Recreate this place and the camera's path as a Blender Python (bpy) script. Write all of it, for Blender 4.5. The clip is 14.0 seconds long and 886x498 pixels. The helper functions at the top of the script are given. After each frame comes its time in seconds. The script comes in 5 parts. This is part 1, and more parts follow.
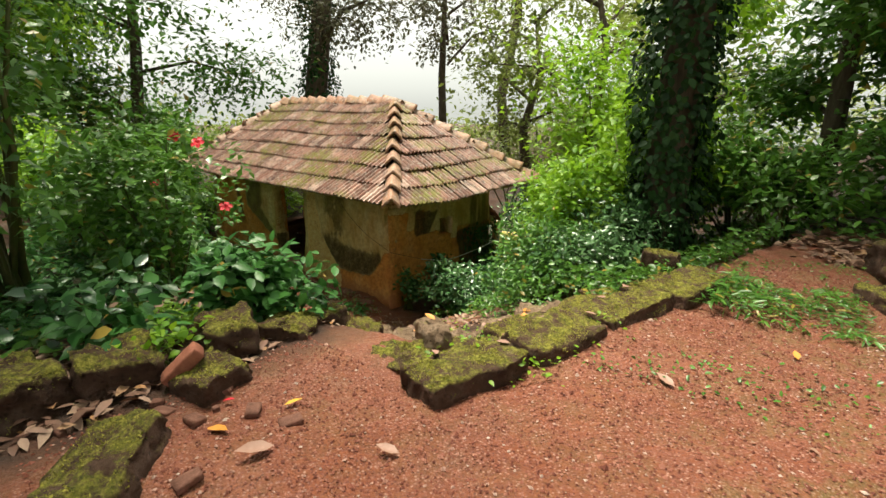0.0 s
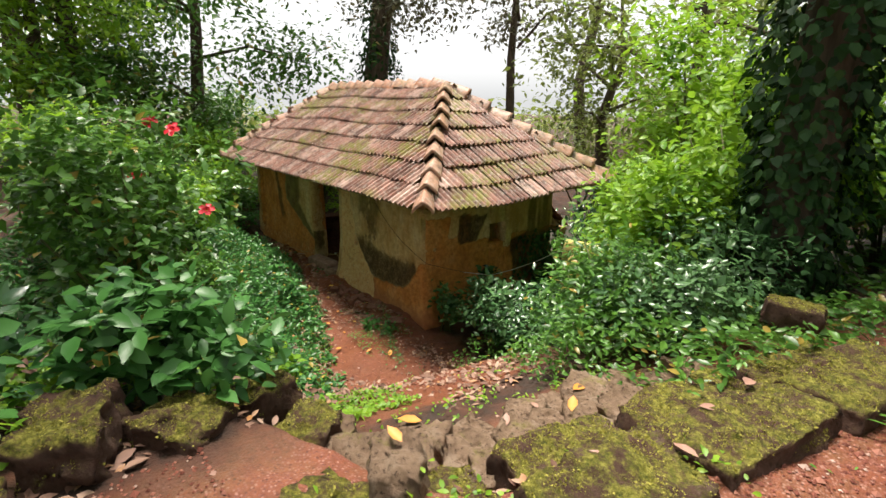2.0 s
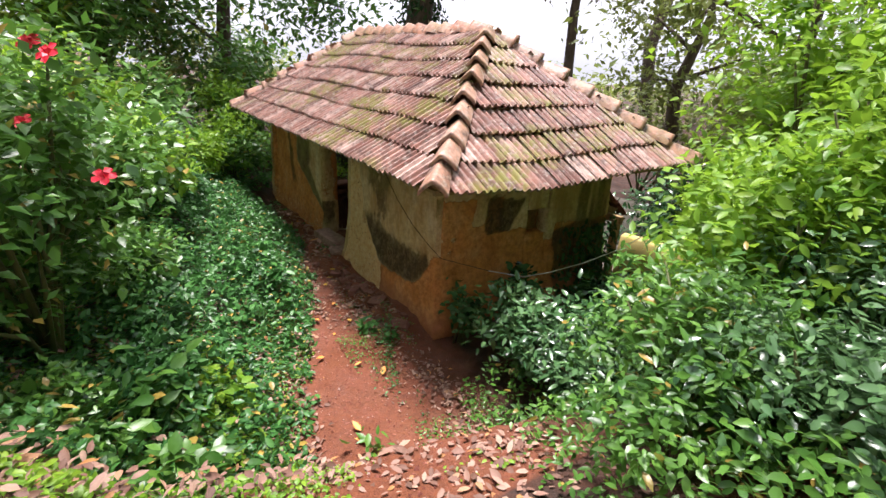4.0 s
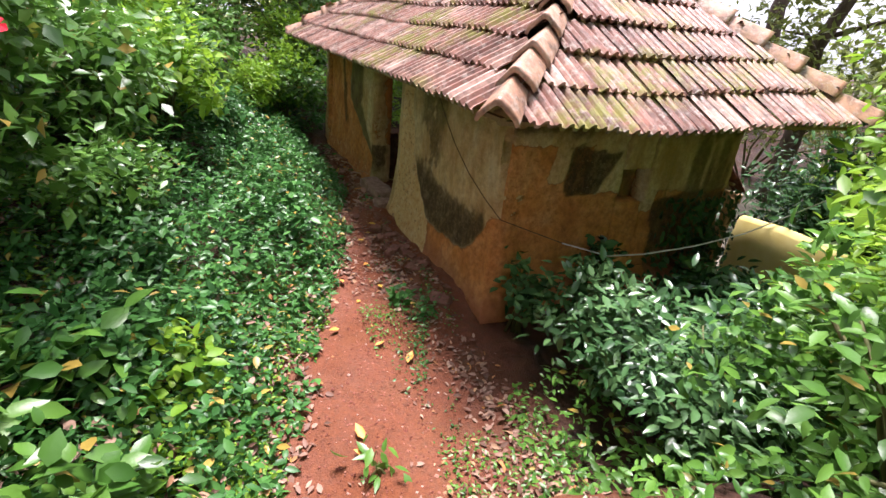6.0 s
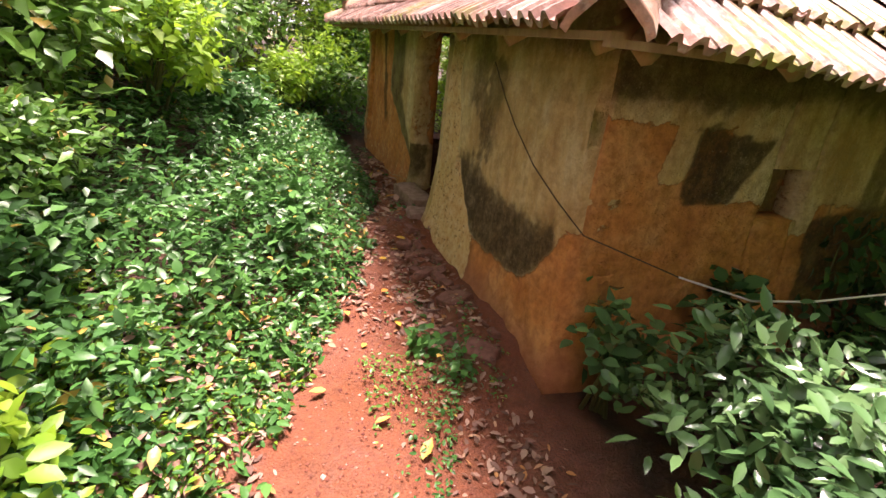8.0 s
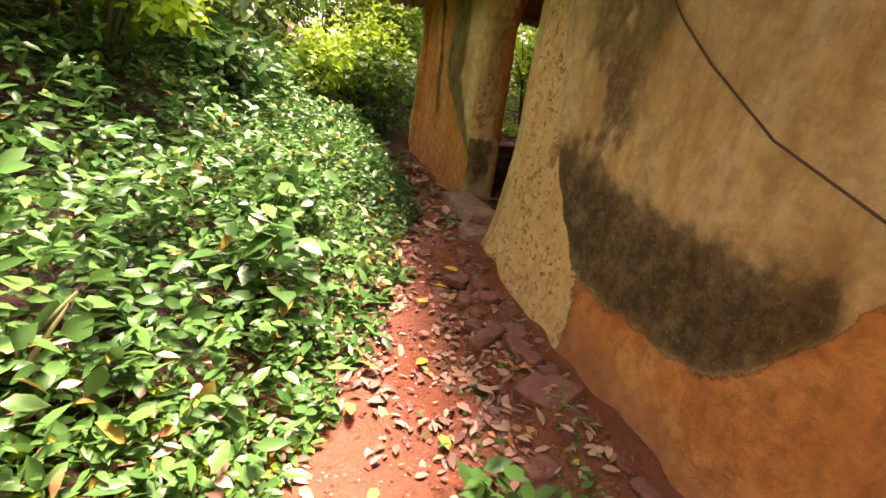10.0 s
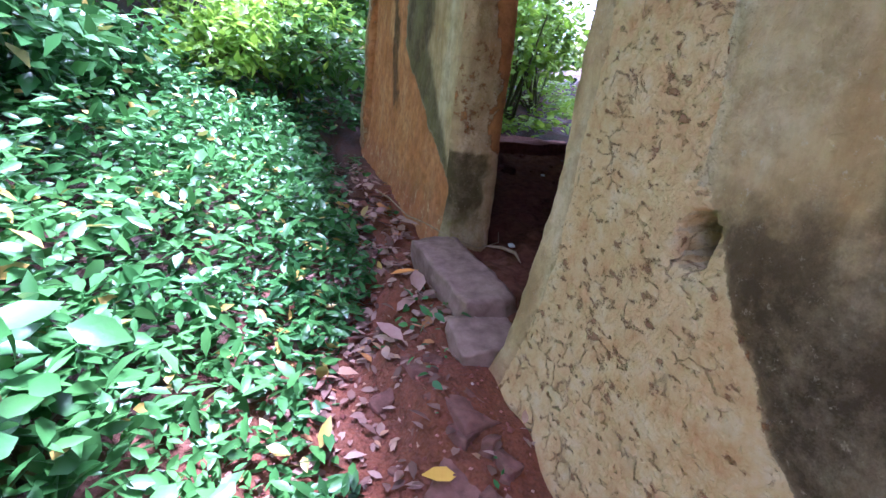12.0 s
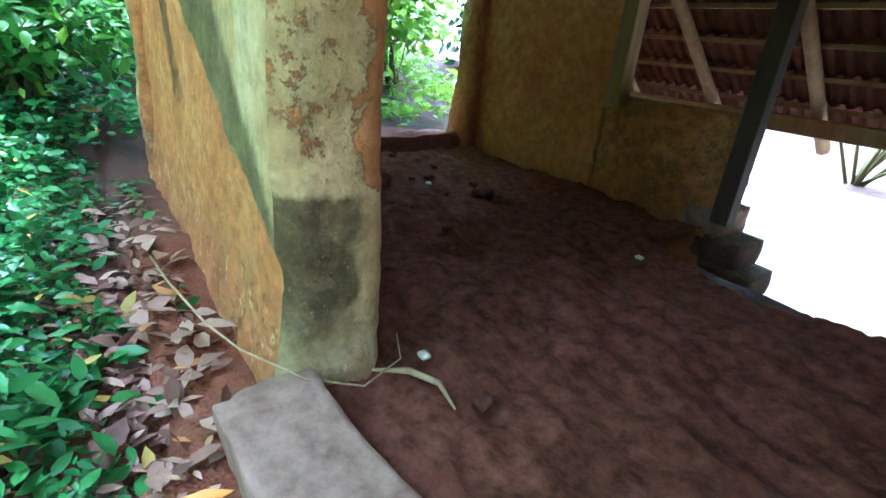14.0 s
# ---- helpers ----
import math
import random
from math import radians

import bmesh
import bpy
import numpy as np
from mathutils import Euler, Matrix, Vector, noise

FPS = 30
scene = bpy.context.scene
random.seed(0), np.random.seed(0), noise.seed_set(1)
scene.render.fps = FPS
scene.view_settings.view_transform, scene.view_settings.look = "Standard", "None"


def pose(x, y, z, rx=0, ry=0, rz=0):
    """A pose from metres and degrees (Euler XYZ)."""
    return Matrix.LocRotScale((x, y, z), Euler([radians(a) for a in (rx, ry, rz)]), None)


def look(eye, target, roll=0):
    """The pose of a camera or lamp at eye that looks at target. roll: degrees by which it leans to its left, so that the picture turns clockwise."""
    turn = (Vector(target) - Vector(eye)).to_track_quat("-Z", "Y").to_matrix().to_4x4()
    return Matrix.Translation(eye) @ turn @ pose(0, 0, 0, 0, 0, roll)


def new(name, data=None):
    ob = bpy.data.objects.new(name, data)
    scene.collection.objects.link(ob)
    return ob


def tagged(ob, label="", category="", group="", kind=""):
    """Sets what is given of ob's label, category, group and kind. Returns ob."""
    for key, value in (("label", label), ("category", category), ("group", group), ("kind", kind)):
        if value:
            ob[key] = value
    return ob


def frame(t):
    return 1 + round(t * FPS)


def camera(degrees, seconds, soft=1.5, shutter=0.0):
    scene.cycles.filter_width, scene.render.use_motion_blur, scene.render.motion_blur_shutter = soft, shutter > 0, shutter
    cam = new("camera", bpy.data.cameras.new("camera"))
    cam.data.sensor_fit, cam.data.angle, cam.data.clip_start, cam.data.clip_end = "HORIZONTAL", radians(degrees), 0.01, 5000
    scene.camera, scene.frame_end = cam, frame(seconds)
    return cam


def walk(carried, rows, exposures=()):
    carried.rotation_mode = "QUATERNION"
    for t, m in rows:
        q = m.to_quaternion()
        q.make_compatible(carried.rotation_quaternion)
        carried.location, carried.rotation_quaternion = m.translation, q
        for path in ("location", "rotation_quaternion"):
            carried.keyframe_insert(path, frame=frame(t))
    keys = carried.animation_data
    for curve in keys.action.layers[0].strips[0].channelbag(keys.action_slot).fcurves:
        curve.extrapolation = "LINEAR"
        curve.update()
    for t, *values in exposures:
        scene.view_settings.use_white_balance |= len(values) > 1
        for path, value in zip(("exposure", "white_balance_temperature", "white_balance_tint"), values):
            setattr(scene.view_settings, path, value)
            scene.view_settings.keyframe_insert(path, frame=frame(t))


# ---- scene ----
cam = camera(84.1, 14.0)
EXPOSURES = [(0, 0.88, 7000, 2), (4.5, 1.3, 6000, 24), (7, 1.7, 6000, 27), (9.5, 2.55, 8300, 52), (10.5, 2.75, 6800, 42), (11.5, 2.95, 5000, 46), (12.5, 3.35, 4500, 50), (13.5, 4.1, 4300, 28), (14, 4.7, 4300, 12)]
PATH = [
    (0, (-0.042, 0.069, 1.42), (-1.303, 1.523, 0.878), 0.4),
    (0.5, (-0.179, 0.348, 1.422), (-1.488, 1.756, 0.871), 0.3),
    (1, (-0.328, 0.678, 1.376), (-1.69, 2.035, 0.823), 0.7),
    (1.5, (-0.478, 1.022, 1.361), (-1.894, 2.317, 0.798), 0.8),
    (2, (-0.731, 1.356, 1.334), (-2.186, 2.601, 0.756), 0.6),
    (4.5, (-1.975, 2.81, 1.022), (-3.515, 3.837, 0.263), 3.9),
    (5, (-2.172, 3.012, 0.876), (-3.717, 3.985, 0.061), 4.9),
    (5.5, (-2.418, 3.136, 0.762), (-3.987, 4.048, -0.08), 5.7),
    (6, (-2.68, 3.274, 0.58), (-4.289, 4.115, -0.26), 6.1),
    (6.5, (-2.965, 3.43, 0.477), (-4.611, 4.214, -0.347), 6.1),
    (7, (-3.257, 3.6, 0.335), (-4.937, 4.33, -0.467), 5.8),
    (9.5, (-4.895, 4.168, -0.485), (-6.676, 4.718, -1.211), 7.9),
    (10, (-5.336, 4.221, -0.572), (-7.137, 4.732, -1.276), 8.2),
    (10.5, (-5.773, 4.305, -0.575), (-7.561, 4.832, -1.299), 7.8),
    (11, (-6.236, 4.393, -0.569), (-8.014, 4.953, -1.294), 7.0),
    (11.5, (-6.661, 4.536, -0.612), (-8.424, 5.121, -1.354), 6.5),
    (12, (-7.06, 4.646, -0.646), (-8.801, 5.269, -1.408), 6.3),
    (12.5, (-7.466, 4.749, -0.632), (-9.178, 5.427, -1.414), 5.6),
    (13, (-7.82, 4.875, -0.683), (-9.506, 5.611, -1.469), 4.9),
    (13.5, (-8.126, 5.035, -0.714), (-9.742, 5.902, -1.512), 4.7),
    (14, (-8.384, 5.172, -0.784), (-9.862, 6.272, -1.56), 5.5),
]
walk(cam, [(t, look(eye, target, roll)) for t, eye, target, roll in PATH], EXPOSURES)

# ---- light ----
world = bpy.data.worlds.new("overcast_sky")
scene.world = world
world.use_nodes = True
wn, wl = world.node_tree.nodes, world.node_tree.links
SUN_EL, SUN_AZ = 76.0, 285.0
sky = wn.new("ShaderNodeTexSky")
sky.sky_type, sky.sun_disc = "NISHITA", False
sky.sun_elevation, sky.sun_rotation = radians(SUN_EL), radians(SUN_AZ)
sky.air_density, sky.dust_density = 1.0, 4.0
cloud = wn.new("ShaderNodeHueSaturation")
cloud.inputs["Saturation"].default_value = 0.10
cloud.inputs["Value"].default_value = 1.3
wl.new(sky.outputs[0], cloud.inputs["Color"])
veil = wn.new("ShaderNodeMix")
veil.data_type = "RGBA"
veil.inputs[0].default_value = 0.55
veil.inputs[7].default_value = (5.4, 5.5, 5.6, 1)
wl.new(cloud.outputs[0], veil.inputs[6])
wl.new(veil.outputs[2], wn["Background"].inputs["Color"])
wn["Background"].inputs["Strength"].default_value = 0.115
sun_data = bpy.data.lights.new("sun", "SUN")
sun_data.energy, sun_data.angle, sun_data.color = 4.2, radians(18), (1.0, 0.94, 0.82)
sun = new("sun", sun_data)
az, el = radians(SUN_AZ), radians(SUN_EL)
sun.matrix_world = look((0, 0, 30), (-30 * math.sin(az) * math.cos(el), -30 * math.cos(az) * math.cos(el), 30 - 30 * math.sin(el)))


# ---- materials ----
class Mat:
    """A node material in the making."""

    def __init__(self, name, rough=0.8, spec=0.3):
        self.m = bpy.data.materials.new(name)
        self.m.use_nodes = True
        self.t = self.m.node_tree
        self.b = self.t.nodes["Principled BSDF"]
        self.b.inputs["Roughness"].default_value = rough
        self.b.inputs["Specular IOR Level"].default_value = spec
        self.co = self.t.nodes.new("ShaderNodeTexCoord").outputs["Object"]

    def link(self, a, b):
        self.t.links.new(a, b)

    def noise(self, scale, detail=6, rough=0.6, stretch=None, world_space=False):
        n = self.t.nodes.new("ShaderNodeTexNoise")
        n.inputs["Scale"].default_value, n.inputs["Detail"].default_value, n.inputs["Roughness"].default_value = scale, detail, rough
        co = self.co
        if world_space:
            co = self.t.nodes.new("ShaderNodeNewGeometry").outputs["Position"]
        if stretch:
            mp = self.t.nodes.new("ShaderNodeMapping")
            mp.inputs["Scale"].default_value = stretch
            self.link(co, mp.inputs["Vector"])
            co = mp.outputs[0]
        self.link(co, n.inputs["Vector"])
        return n.outputs["Fac"]

    def voronoi(self, scale, feature="F1", out="Distance", world_space=False):
        n = self.t.nodes.new("ShaderNodeTexVoronoi")
        n.feature = feature
        n.inputs["Scale"].default_value = scale
        co = self.t.nodes.new("ShaderNodeNewGeometry").outputs["Position"] if world_space else self.co
        self.link(co, n.inputs["Vector"])
        return n.outputs[out]

    def ramp(self, fac, stops):
        r = self.t.nodes.new("ShaderNodeValToRGB")
        e = r.color_ramp.elements
        while len(e) < len(stops):
            e.new(0.5)
        for k, (p, c) in zip(e, stops):
            k.position = p
            k.color = (c, c, c, 1) if isinstance(c, (int, float)) else (*c, 1)
        self.link(fac, r.inputs[0])
        return r.outputs[0]

    def mix(self, fac, a, b, blend="MIX"):
        n = self.t.nodes.new("ShaderNodeMix")
        n.data_type, n.blend_type = "RGBA", blend
        for slot, v in ((0, fac), (6, a), (7, b)):
            if isinstance(v, (int, float)):
                n.inputs[slot].default_value = v if slot == 0 else (v, v, v, 1)
            elif isinstance(v, tuple):
                n.inputs[slot].default_value = (*v, 1)
            else:
                self.link(v, n.inputs[slot])
        return n.outputs[2]

    def math(self, op, a, b=0.0):
        n = self.t.nodes.new("ShaderNodeMath")
        n.operation = op
        n.use_clamp = True
        for k, v in enumerate((a, b)):
            if isinstance(v, (int, float)):
                n.inputs[k].default_value = v
            else:
                self.link(v, n.inputs[k])
        return n.outputs[0]

    def attr(self, name):
        n = self.t.nodes.new("ShaderNodeAttribute")
        n.attribute_name = name
        return n.outputs["Fac"]

    def rand(self):
        return self.t.nodes.new("ShaderNodeObjectInfo").outputs["Random"]

    def island(self):
        return self.t.nodes.new("ShaderNodeNewGeometry").outputs["Random Per Island"]

    def color(self, c):
        if isinstance(c, tuple):
            self.b.inputs["Base Color"].default_value = (*c, 1)
        else:
            self.link(c, self.b.inputs["Base Color"])

    def rough(self, r):
        self.link(r, self.b.inputs["Roughness"])

    def bump(self, height, strength=0.5, dist=0.01):
        n = self.t.nodes.new("ShaderNodeBump")
        n.inputs["Strength"].default_value, n.inputs["Distance"].default_value = strength, dist
        self.link(height, n.inputs["Height"])
        if self.b.inputs["Normal"].links:
            self.link(self.b.inputs["Normal"].links[0].from_socket, n.inputs["Normal"])
        self.link(n.outputs[0], self.b.inputs["Normal"])


def leaf_material(name, dark, mid, light, rough=0.40, through_light=0.24, odd=None, spec=0.42):
    """Leaf with a tone of its own per leaf, and some light passing through it."""
    k = Mat(name, rough, spec)
    stops = [(0.0, dark), (0.45, mid), (1.0, light)]
    c = k.ramp(k.island(), stops)
    c = k.mix(k.ramp(k.noise(1.3, 2, world_space=True), [(0.35, 0.0), (0.65, 1.0)]), c, k.mix(0.5, c, light), "MIX")
    if odd:
        c = k.mix(k.ramp(k.island(), [(0.0, 1.0), (0.03, 1.0), (0.035, 0.0)]), c, odd)
    k.color(c)
    k.bump(k.noise(60, 3), 0.25, 0.004)
    tr = k.t.nodes.new("ShaderNodeBsdfTranslucent")
    k.link(k.mix(0.6, c, light, "MIX"), tr.inputs["Color"])
    ms = k.t.nodes.new("ShaderNodeMixShader")
    ms.inputs[0].default_value = through_light
    out = k.t.nodes["Material Output"]
    k.link(k.b.outputs[0], ms.inputs[1])
    k.link(tr.outputs[0], ms.inputs[2])
    k.link(ms.outputs[0], out.inputs["Surface"])
    return k.m


LEAF_BRIGHT = leaf_material("leaf_bright_green", (0.045, 0.13, 0.010), (0.12, 0.29, 0.020), (0.30, 0.48, 0.035), rough=0.42, through_light=0.45)
LEAF_MID = leaf_material("leaf_mid_green", (0.018, 0.06, 0.011), (0.05, 0.15, 0.022), (0.13, 0.28, 0.04), rough=0.33, through_light=0.28, odd=(0.35, 0.25, 0.05))
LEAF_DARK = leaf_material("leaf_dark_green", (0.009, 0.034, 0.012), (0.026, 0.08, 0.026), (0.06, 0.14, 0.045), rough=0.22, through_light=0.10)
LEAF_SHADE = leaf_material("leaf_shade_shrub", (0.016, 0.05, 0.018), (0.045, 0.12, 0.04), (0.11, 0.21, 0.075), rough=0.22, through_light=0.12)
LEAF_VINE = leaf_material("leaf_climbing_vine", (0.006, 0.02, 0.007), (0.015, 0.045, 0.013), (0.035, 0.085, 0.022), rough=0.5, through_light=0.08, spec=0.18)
LEAF_IVY = leaf_material("leaf_ground_creeper", (0.012, 0.050, 0.012), (0.032, 0.118, 0.027), (0.078, 0.215, 0.046), rough=0.34, through_light=0.2, spec=0.26, odd=(0.4, 0.28, 0.06))
LEAF_FAR = leaf_material("leaf_distant_tree", (0.055, 0.080, 0.018), (0.110, 0.165, 0.038), (0.24, 0.29, 0.065), through_light=0.45)
LEAF_OLIVE = leaf_material("leaf_olive_tree", (0.040, 0.043, 0.022), (0.080, 0.080, 0.044), (0.16, 0.15, 0.08), rough=0.5, through_light=0.25)


def dead_leaf_material():
    k = Mat("dry_leaf", 0.62, 0.3)
    c = k.ramp(k.island(), [(0.0, (0.10, 0.05, 0.033)), (0.3, (0.23, 0.12, 0.085)), (0.6, (0.35, 0.21, 0.155)), (0.85, (0.44, 0.29, 0.21)), (1.0, (0.46, 0.2, 0.05))])
    k.color(k.mix(k.noise(50, 4), c, k.mix(0.5, c, (0.08, 0.04, 0.025))))
    k.bump(k.noise(40, 3), 0.4, 0.004)
    return k.m


DRY_LEAF = dead_leaf_material()


def plain_leaf(name, a, b):
    k = Mat(name, 0.5, 0.35)
    k.color(k.mix(k.noise(35, 4), a, b))
    k.bump(k.noise(50, 3), 0.3, 0.003)
    return k.m


ORANGE_LEAF = plain_leaf("fallen_orange_leaf", (0.55, 0.19, 0.03), (0.65, 0.30, 0.06))
YELLOW_LEAF = plain_leaf("fallen_yellow_leaf", (0.62, 0.42, 0.05), (0.55, 0.30, 0.04))
BROWN_LEAF = plain_leaf("fallen_brown_leaf", (0.26, 0.13, 0.09), (0.40, 0.24, 0.19))
PETAL = plain_leaf("red_petal", (0.72, 0.02, 0.03), (0.62, 0.015, 0.05))


def soil_material():
    k = Mat("red_laterite_soil", 0.85, 0.3)
    big, fine = k.noise(0.9, 5), k.noise(26, 8, 0.7)
    grav = k.voronoi(75)
    base = k.ramp(big, [(0.3, (0.17, 0.046, 0.02)), (0.55, (0.245, 0.076, 0.040)), (0.75, (0.32, 0.125, 0.070))])
    base = k.mix(k.ramp(fine, [(0.35, 0.0), (0.7, 0.8)]), base, (0.13, 0.045, 0.028))
    stone = k.ramp(k.voronoi(75, out="Color"), [(0.1, (0.10, 0.03, 0.022)), (0.5, (0.22, 0.08, 0.058)), (0.9, (0.36, 0.19, 0.15))])
    base = k.mix(k.math("MULTIPLY", k.attr("gravel"), k.ramp(grav, [(0.25, 1.0), (0.55, 0.0)])), base, stone)
    moss = k.math("MULTIPLY", k.attr("green"), k.ramp(k.noise(3.5, 8, 0.75), [(0.45, 0.0), (0.62, 1.0)]))
    base = k.mix(moss, base, (0.07, 0.12, 0.025))
    dark = k.math("MULTIPLY", k.attr("humus"), k.ramp(k.noise(5, 6), [(0.2, 0.5), (0.6, 1.0)]))
    base = k.mix(dark, base, (0.035, 0.02, 0.014))
    worn = k.math("MULTIPLY", k.attr("path"), k.ramp(k.noise(2.2, 5), [(0.3, 0.55), (0.6, 1.0)]))
    base = k.mix(worn, base, k.mix(k.ramp(fine, [(0.35, 0.0), (0.7, 1.0)]), (0.175, 0.052, 0.019), (0.10, 0.031, 0.014)))
    k.color(base)
    wet = k.ramp(k.noise(1.6, 4), [(0.4, 0.55), (0.62, 0.9)])
    k.rough(wet)
    k.bump(fine, 0.6, 0.02)
    k.bump(grav, 0.5, 0.012)
    return k.m


SOIL = soil_material()


def wall_material():
    """Mud wall: raw orange earth with what is left of a grey lime plaster, weathered, damp-stained and with some shade
    painted in.
    """
    k = Mat("mud_wall_with_plaster", 0.88, 0.2)
    n1, n2, n3 = k.noise(2.2, 6), k.noise(14, 8, 0.7), k.noise(60, 5)
    streak = k.noise(2.4, 8, 0.7, (1.3, 1.3, 0.5))
    mud = k.ramp(n1, [(0.3, (0.44, 0.15, 0.045)), (0.5, (0.62, 0.255, 0.075)), (0.7, (0.70, 0.37, 0.14))])
    mud = k.mix(k.ramp(n2, [(0.35, 0.7), (0.6, 0.0)]), mud, (0.27, 0.10, 0.035))
    wash = k.ramp(streak, [(0.36, (0.42, 0.24, 0.085)), (0.5, (0.60, 0.41, 0.19)), (0.7, (0.68, 0.56, 0.36))])
    lime = k.mix(k.ramp(n2, [(0.42, 0.0), (0.66, 0.75)]), wash, (0.33, 0.21, 0.09))
    rag = k.noise(17, 8, 0.75)
    edge = k.t.nodes.new("ShaderNodeMath")
    edge.operation = "MULTIPLY_ADD"
    k.link(rag, edge.inputs[0])
    edge.inputs[1].default_value = 0.9
    k.link(k.math("MULTIPLY", k.attr("plaster"), 0.55), edge.inputs[2])
    coat = k.ramp(edge.outputs[0], [(0.69, 0.0), (0.72, 1.0)])
    rim = k.ramp(edge.outputs[0], [(0.62, 0.0), (0.69, 0.7), (0.74, 0.0)])
    c = k.mix(coat, mud, lime)
    c = k.mix(rim, c, (0.20, 0.085, 0.035))
    speck = k.ramp(k.noise(38, 6, 0.8), [(0.60, 0.0), (0.66, 0.55)])
    c = k.mix(k.math("MULTIPLY", coat, speck), c, (0.62, 0.52, 0.36))
    # one mask for damp stains and for shade painted into the wall colour
    damp = k.math("MULTIPLY", k.attr("damp"), k.ramp(k.noise(9, 8, 0.8), [(0.3, 0.2), (0.55, 1.0)]))
    ragged = k.t.nodes.new("ShaderNodeMath")
    ragged.operation = "MULTIPLY_ADD"
    k.link(rag, ragged.inputs[0])
    ragged.inputs[1].default_value = 0.6
    k.link(k.math("MULTIPLY", k.attr("damp"), 0.6), ragged.inputs[2])
    damp = k.math("MULTIPLY", k.math("ADD", k.math("MULTIPLY", damp, 0.45), k.math("MULTIPLY", k.ramp(ragged.outputs[0], [(0.49, 0.0), (0.72, 1.0)]), 0.52)), 1.0)
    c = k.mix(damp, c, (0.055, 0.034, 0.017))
    c = k.mix(k.math("MULTIPLY", damp, k.ramp(k.noise(45, 5, 0.8), [(0.60, 0.0), (0.67, 0.6)])), c, (0.42, 0.33, 0.2))
    algae = k.math("MULTIPLY", k.attr("algae"), k.ramp(k.noise(4, 7), [(0.4, 0.0), (0.65, 0.6)]))
    c = k.mix(algae, c, (0.24, 0.20, 0.06))
    c = k.mix(k.attr("splash"), c, (0.30, 0.11, 0.06))
    daub = k.t.nodes.new("ShaderNodeMath")
    daub.operation = "MULTIPLY_ADD"
    k.link(rag, daub.inputs[0])
    daub.inputs[1].default_value = 0.7
    k.link(k.math("MULTIPLY", k.attr("cracked"), 0.6), daub.inputs[2])
    c = k.mix(k.math("MULTIPLY", k.ramp(daub.outputs[0], [(0.60, 0.0), (0.65, 1.0)]), 0.88), c, k.ramp(n2, [(0.3, (0.52, 0.25, 0.085)), (0.5, (0.66, 0.43, 0.19)), (0.7, (0.74, 0.57, 0.33))]))
    k.color(c)
    warp = k.t.nodes.new("ShaderNodeTexNoise")
    warp.inputs["Scale"].default_value, warp.inputs["Detail"].default_value = 9, 5
    k.link(k.co, warp.inputs["Vector"])
    bent = k.t.nodes.new("ShaderNodeVectorMath")
    bent.operation = "MULTIPLY_ADD"
    k.link(warp.outputs["Color"], bent.inputs[0])
    bent.inputs[1].default_value = (0.10, 0.10, 0.10)
    k.link(k.co, bent.inputs[2])
    cells = k.t.nodes.new("ShaderNodeTexVoronoi")
    cells.feature = "DISTANCE_TO_EDGE"
    cells.inputs["Scale"].default_value = 15
    k.link(bent.outputs[0], cells.inputs["Vector"])
    line = k.ramp(cells.outputs["Distance"], [(0.0, 1.0), (0.022, 0.9), (0.05, 0.0)])
    gone = k.math("MULTIPLY", k.math("MULTIPLY", k.attr("cracked"), line), k.ramp(k.noise(8, 8, 0.75), [(0.54, 0.0), (0.64, 0.65)]))
    flake = k.math("MULTIPLY", k.attr("cracked"), k.ramp(k.noise(22, 5, 0.6, (1, 1, 1.7)), [(0.61, 0.0), (0.65, 0.9)]))
    c = k.mix(flake, c, (0.27, 0.125, 0.05))
    k.color(k.mix(gone, c, (0.31, 0.135, 0.05)))
    crack = k.ramp(cells.outputs["Distance"], [(0.0, 0.0), (0.06, 1.0)])
    crack = k.mix(k.ramp(k.noise(8, 8, 0.75), [(0.53, 1.0), (0.62, 0.0)]), crack, 1.0)
    pits = k.ramp(k.noise(22, 5, 0.6, (1, 1, 1.7)), [(0.59, 1.0), (0.65, 0.0)])
    k.bump(k.mix(k.attr("cracked"), 1.0, k.mix(1.0, crack, pits, "MULTIPLY")), 1.0, 0.03)
    k.bump(coat, 0.8, 0.012)
    k.bump(n2, 0.9, 0.03)
    k.bump(n3, 0.6, 0.010)
    return k.m


WALL = wall_material()


def tile_material(name, old=True):
    k = Mat(name, 0.42, 0.5)
    r = k.rand()
    base = k.ramp(r, [(0.0, (0.14, 0.058, 0.042)), (0.35, (0.28, 0.125, 0.09)), (0.75, (0.40, 0.22, 0.17)), (1.0, (0.56, 0.39, 0.33))] if old
                  else [(0.0, (0.38, 0.17, 0.10)), (1.0, (0.50, 0.29, 0.20))])
    n = k.noise(7, 7, 0.7, world_space=True)
    base = k.mix(k.ramp(n, [(0.36, 0.8), (0.58, 0.0)]), base, (0.07, 0.045, 0.035))
    lich = k.ramp(k.noise(16, 6, 0.7, world_space=True), [(0.52, 0.0), (0.66, 0.75)])
    base = k.mix(lich, base, (0.44, 0.38, 0.33))
    patch = k.math("MULTIPLY", k.ramp(k.noise(1.1, 4, 0.6, world_space=True), [(0.50, 0.0), (0.60, 1.0)]),
                   k.ramp(k.noise(11, 6, 0.7, world_space=True), [(0.42, 0.0), (0.55, 0.9)]))
    base = k.mix(patch if old else k.math("MULTIPLY", patch, 0.35), base, (0.19, 0.18, 0.03))
    k.color(base)
    k.bump(k.noise(45, 6), 0.5, 0.006)
    return k.m


TILE, CAP_TILE = tile_material("weathered_clay_tile"), tile_material("clay_hip_tile", False)


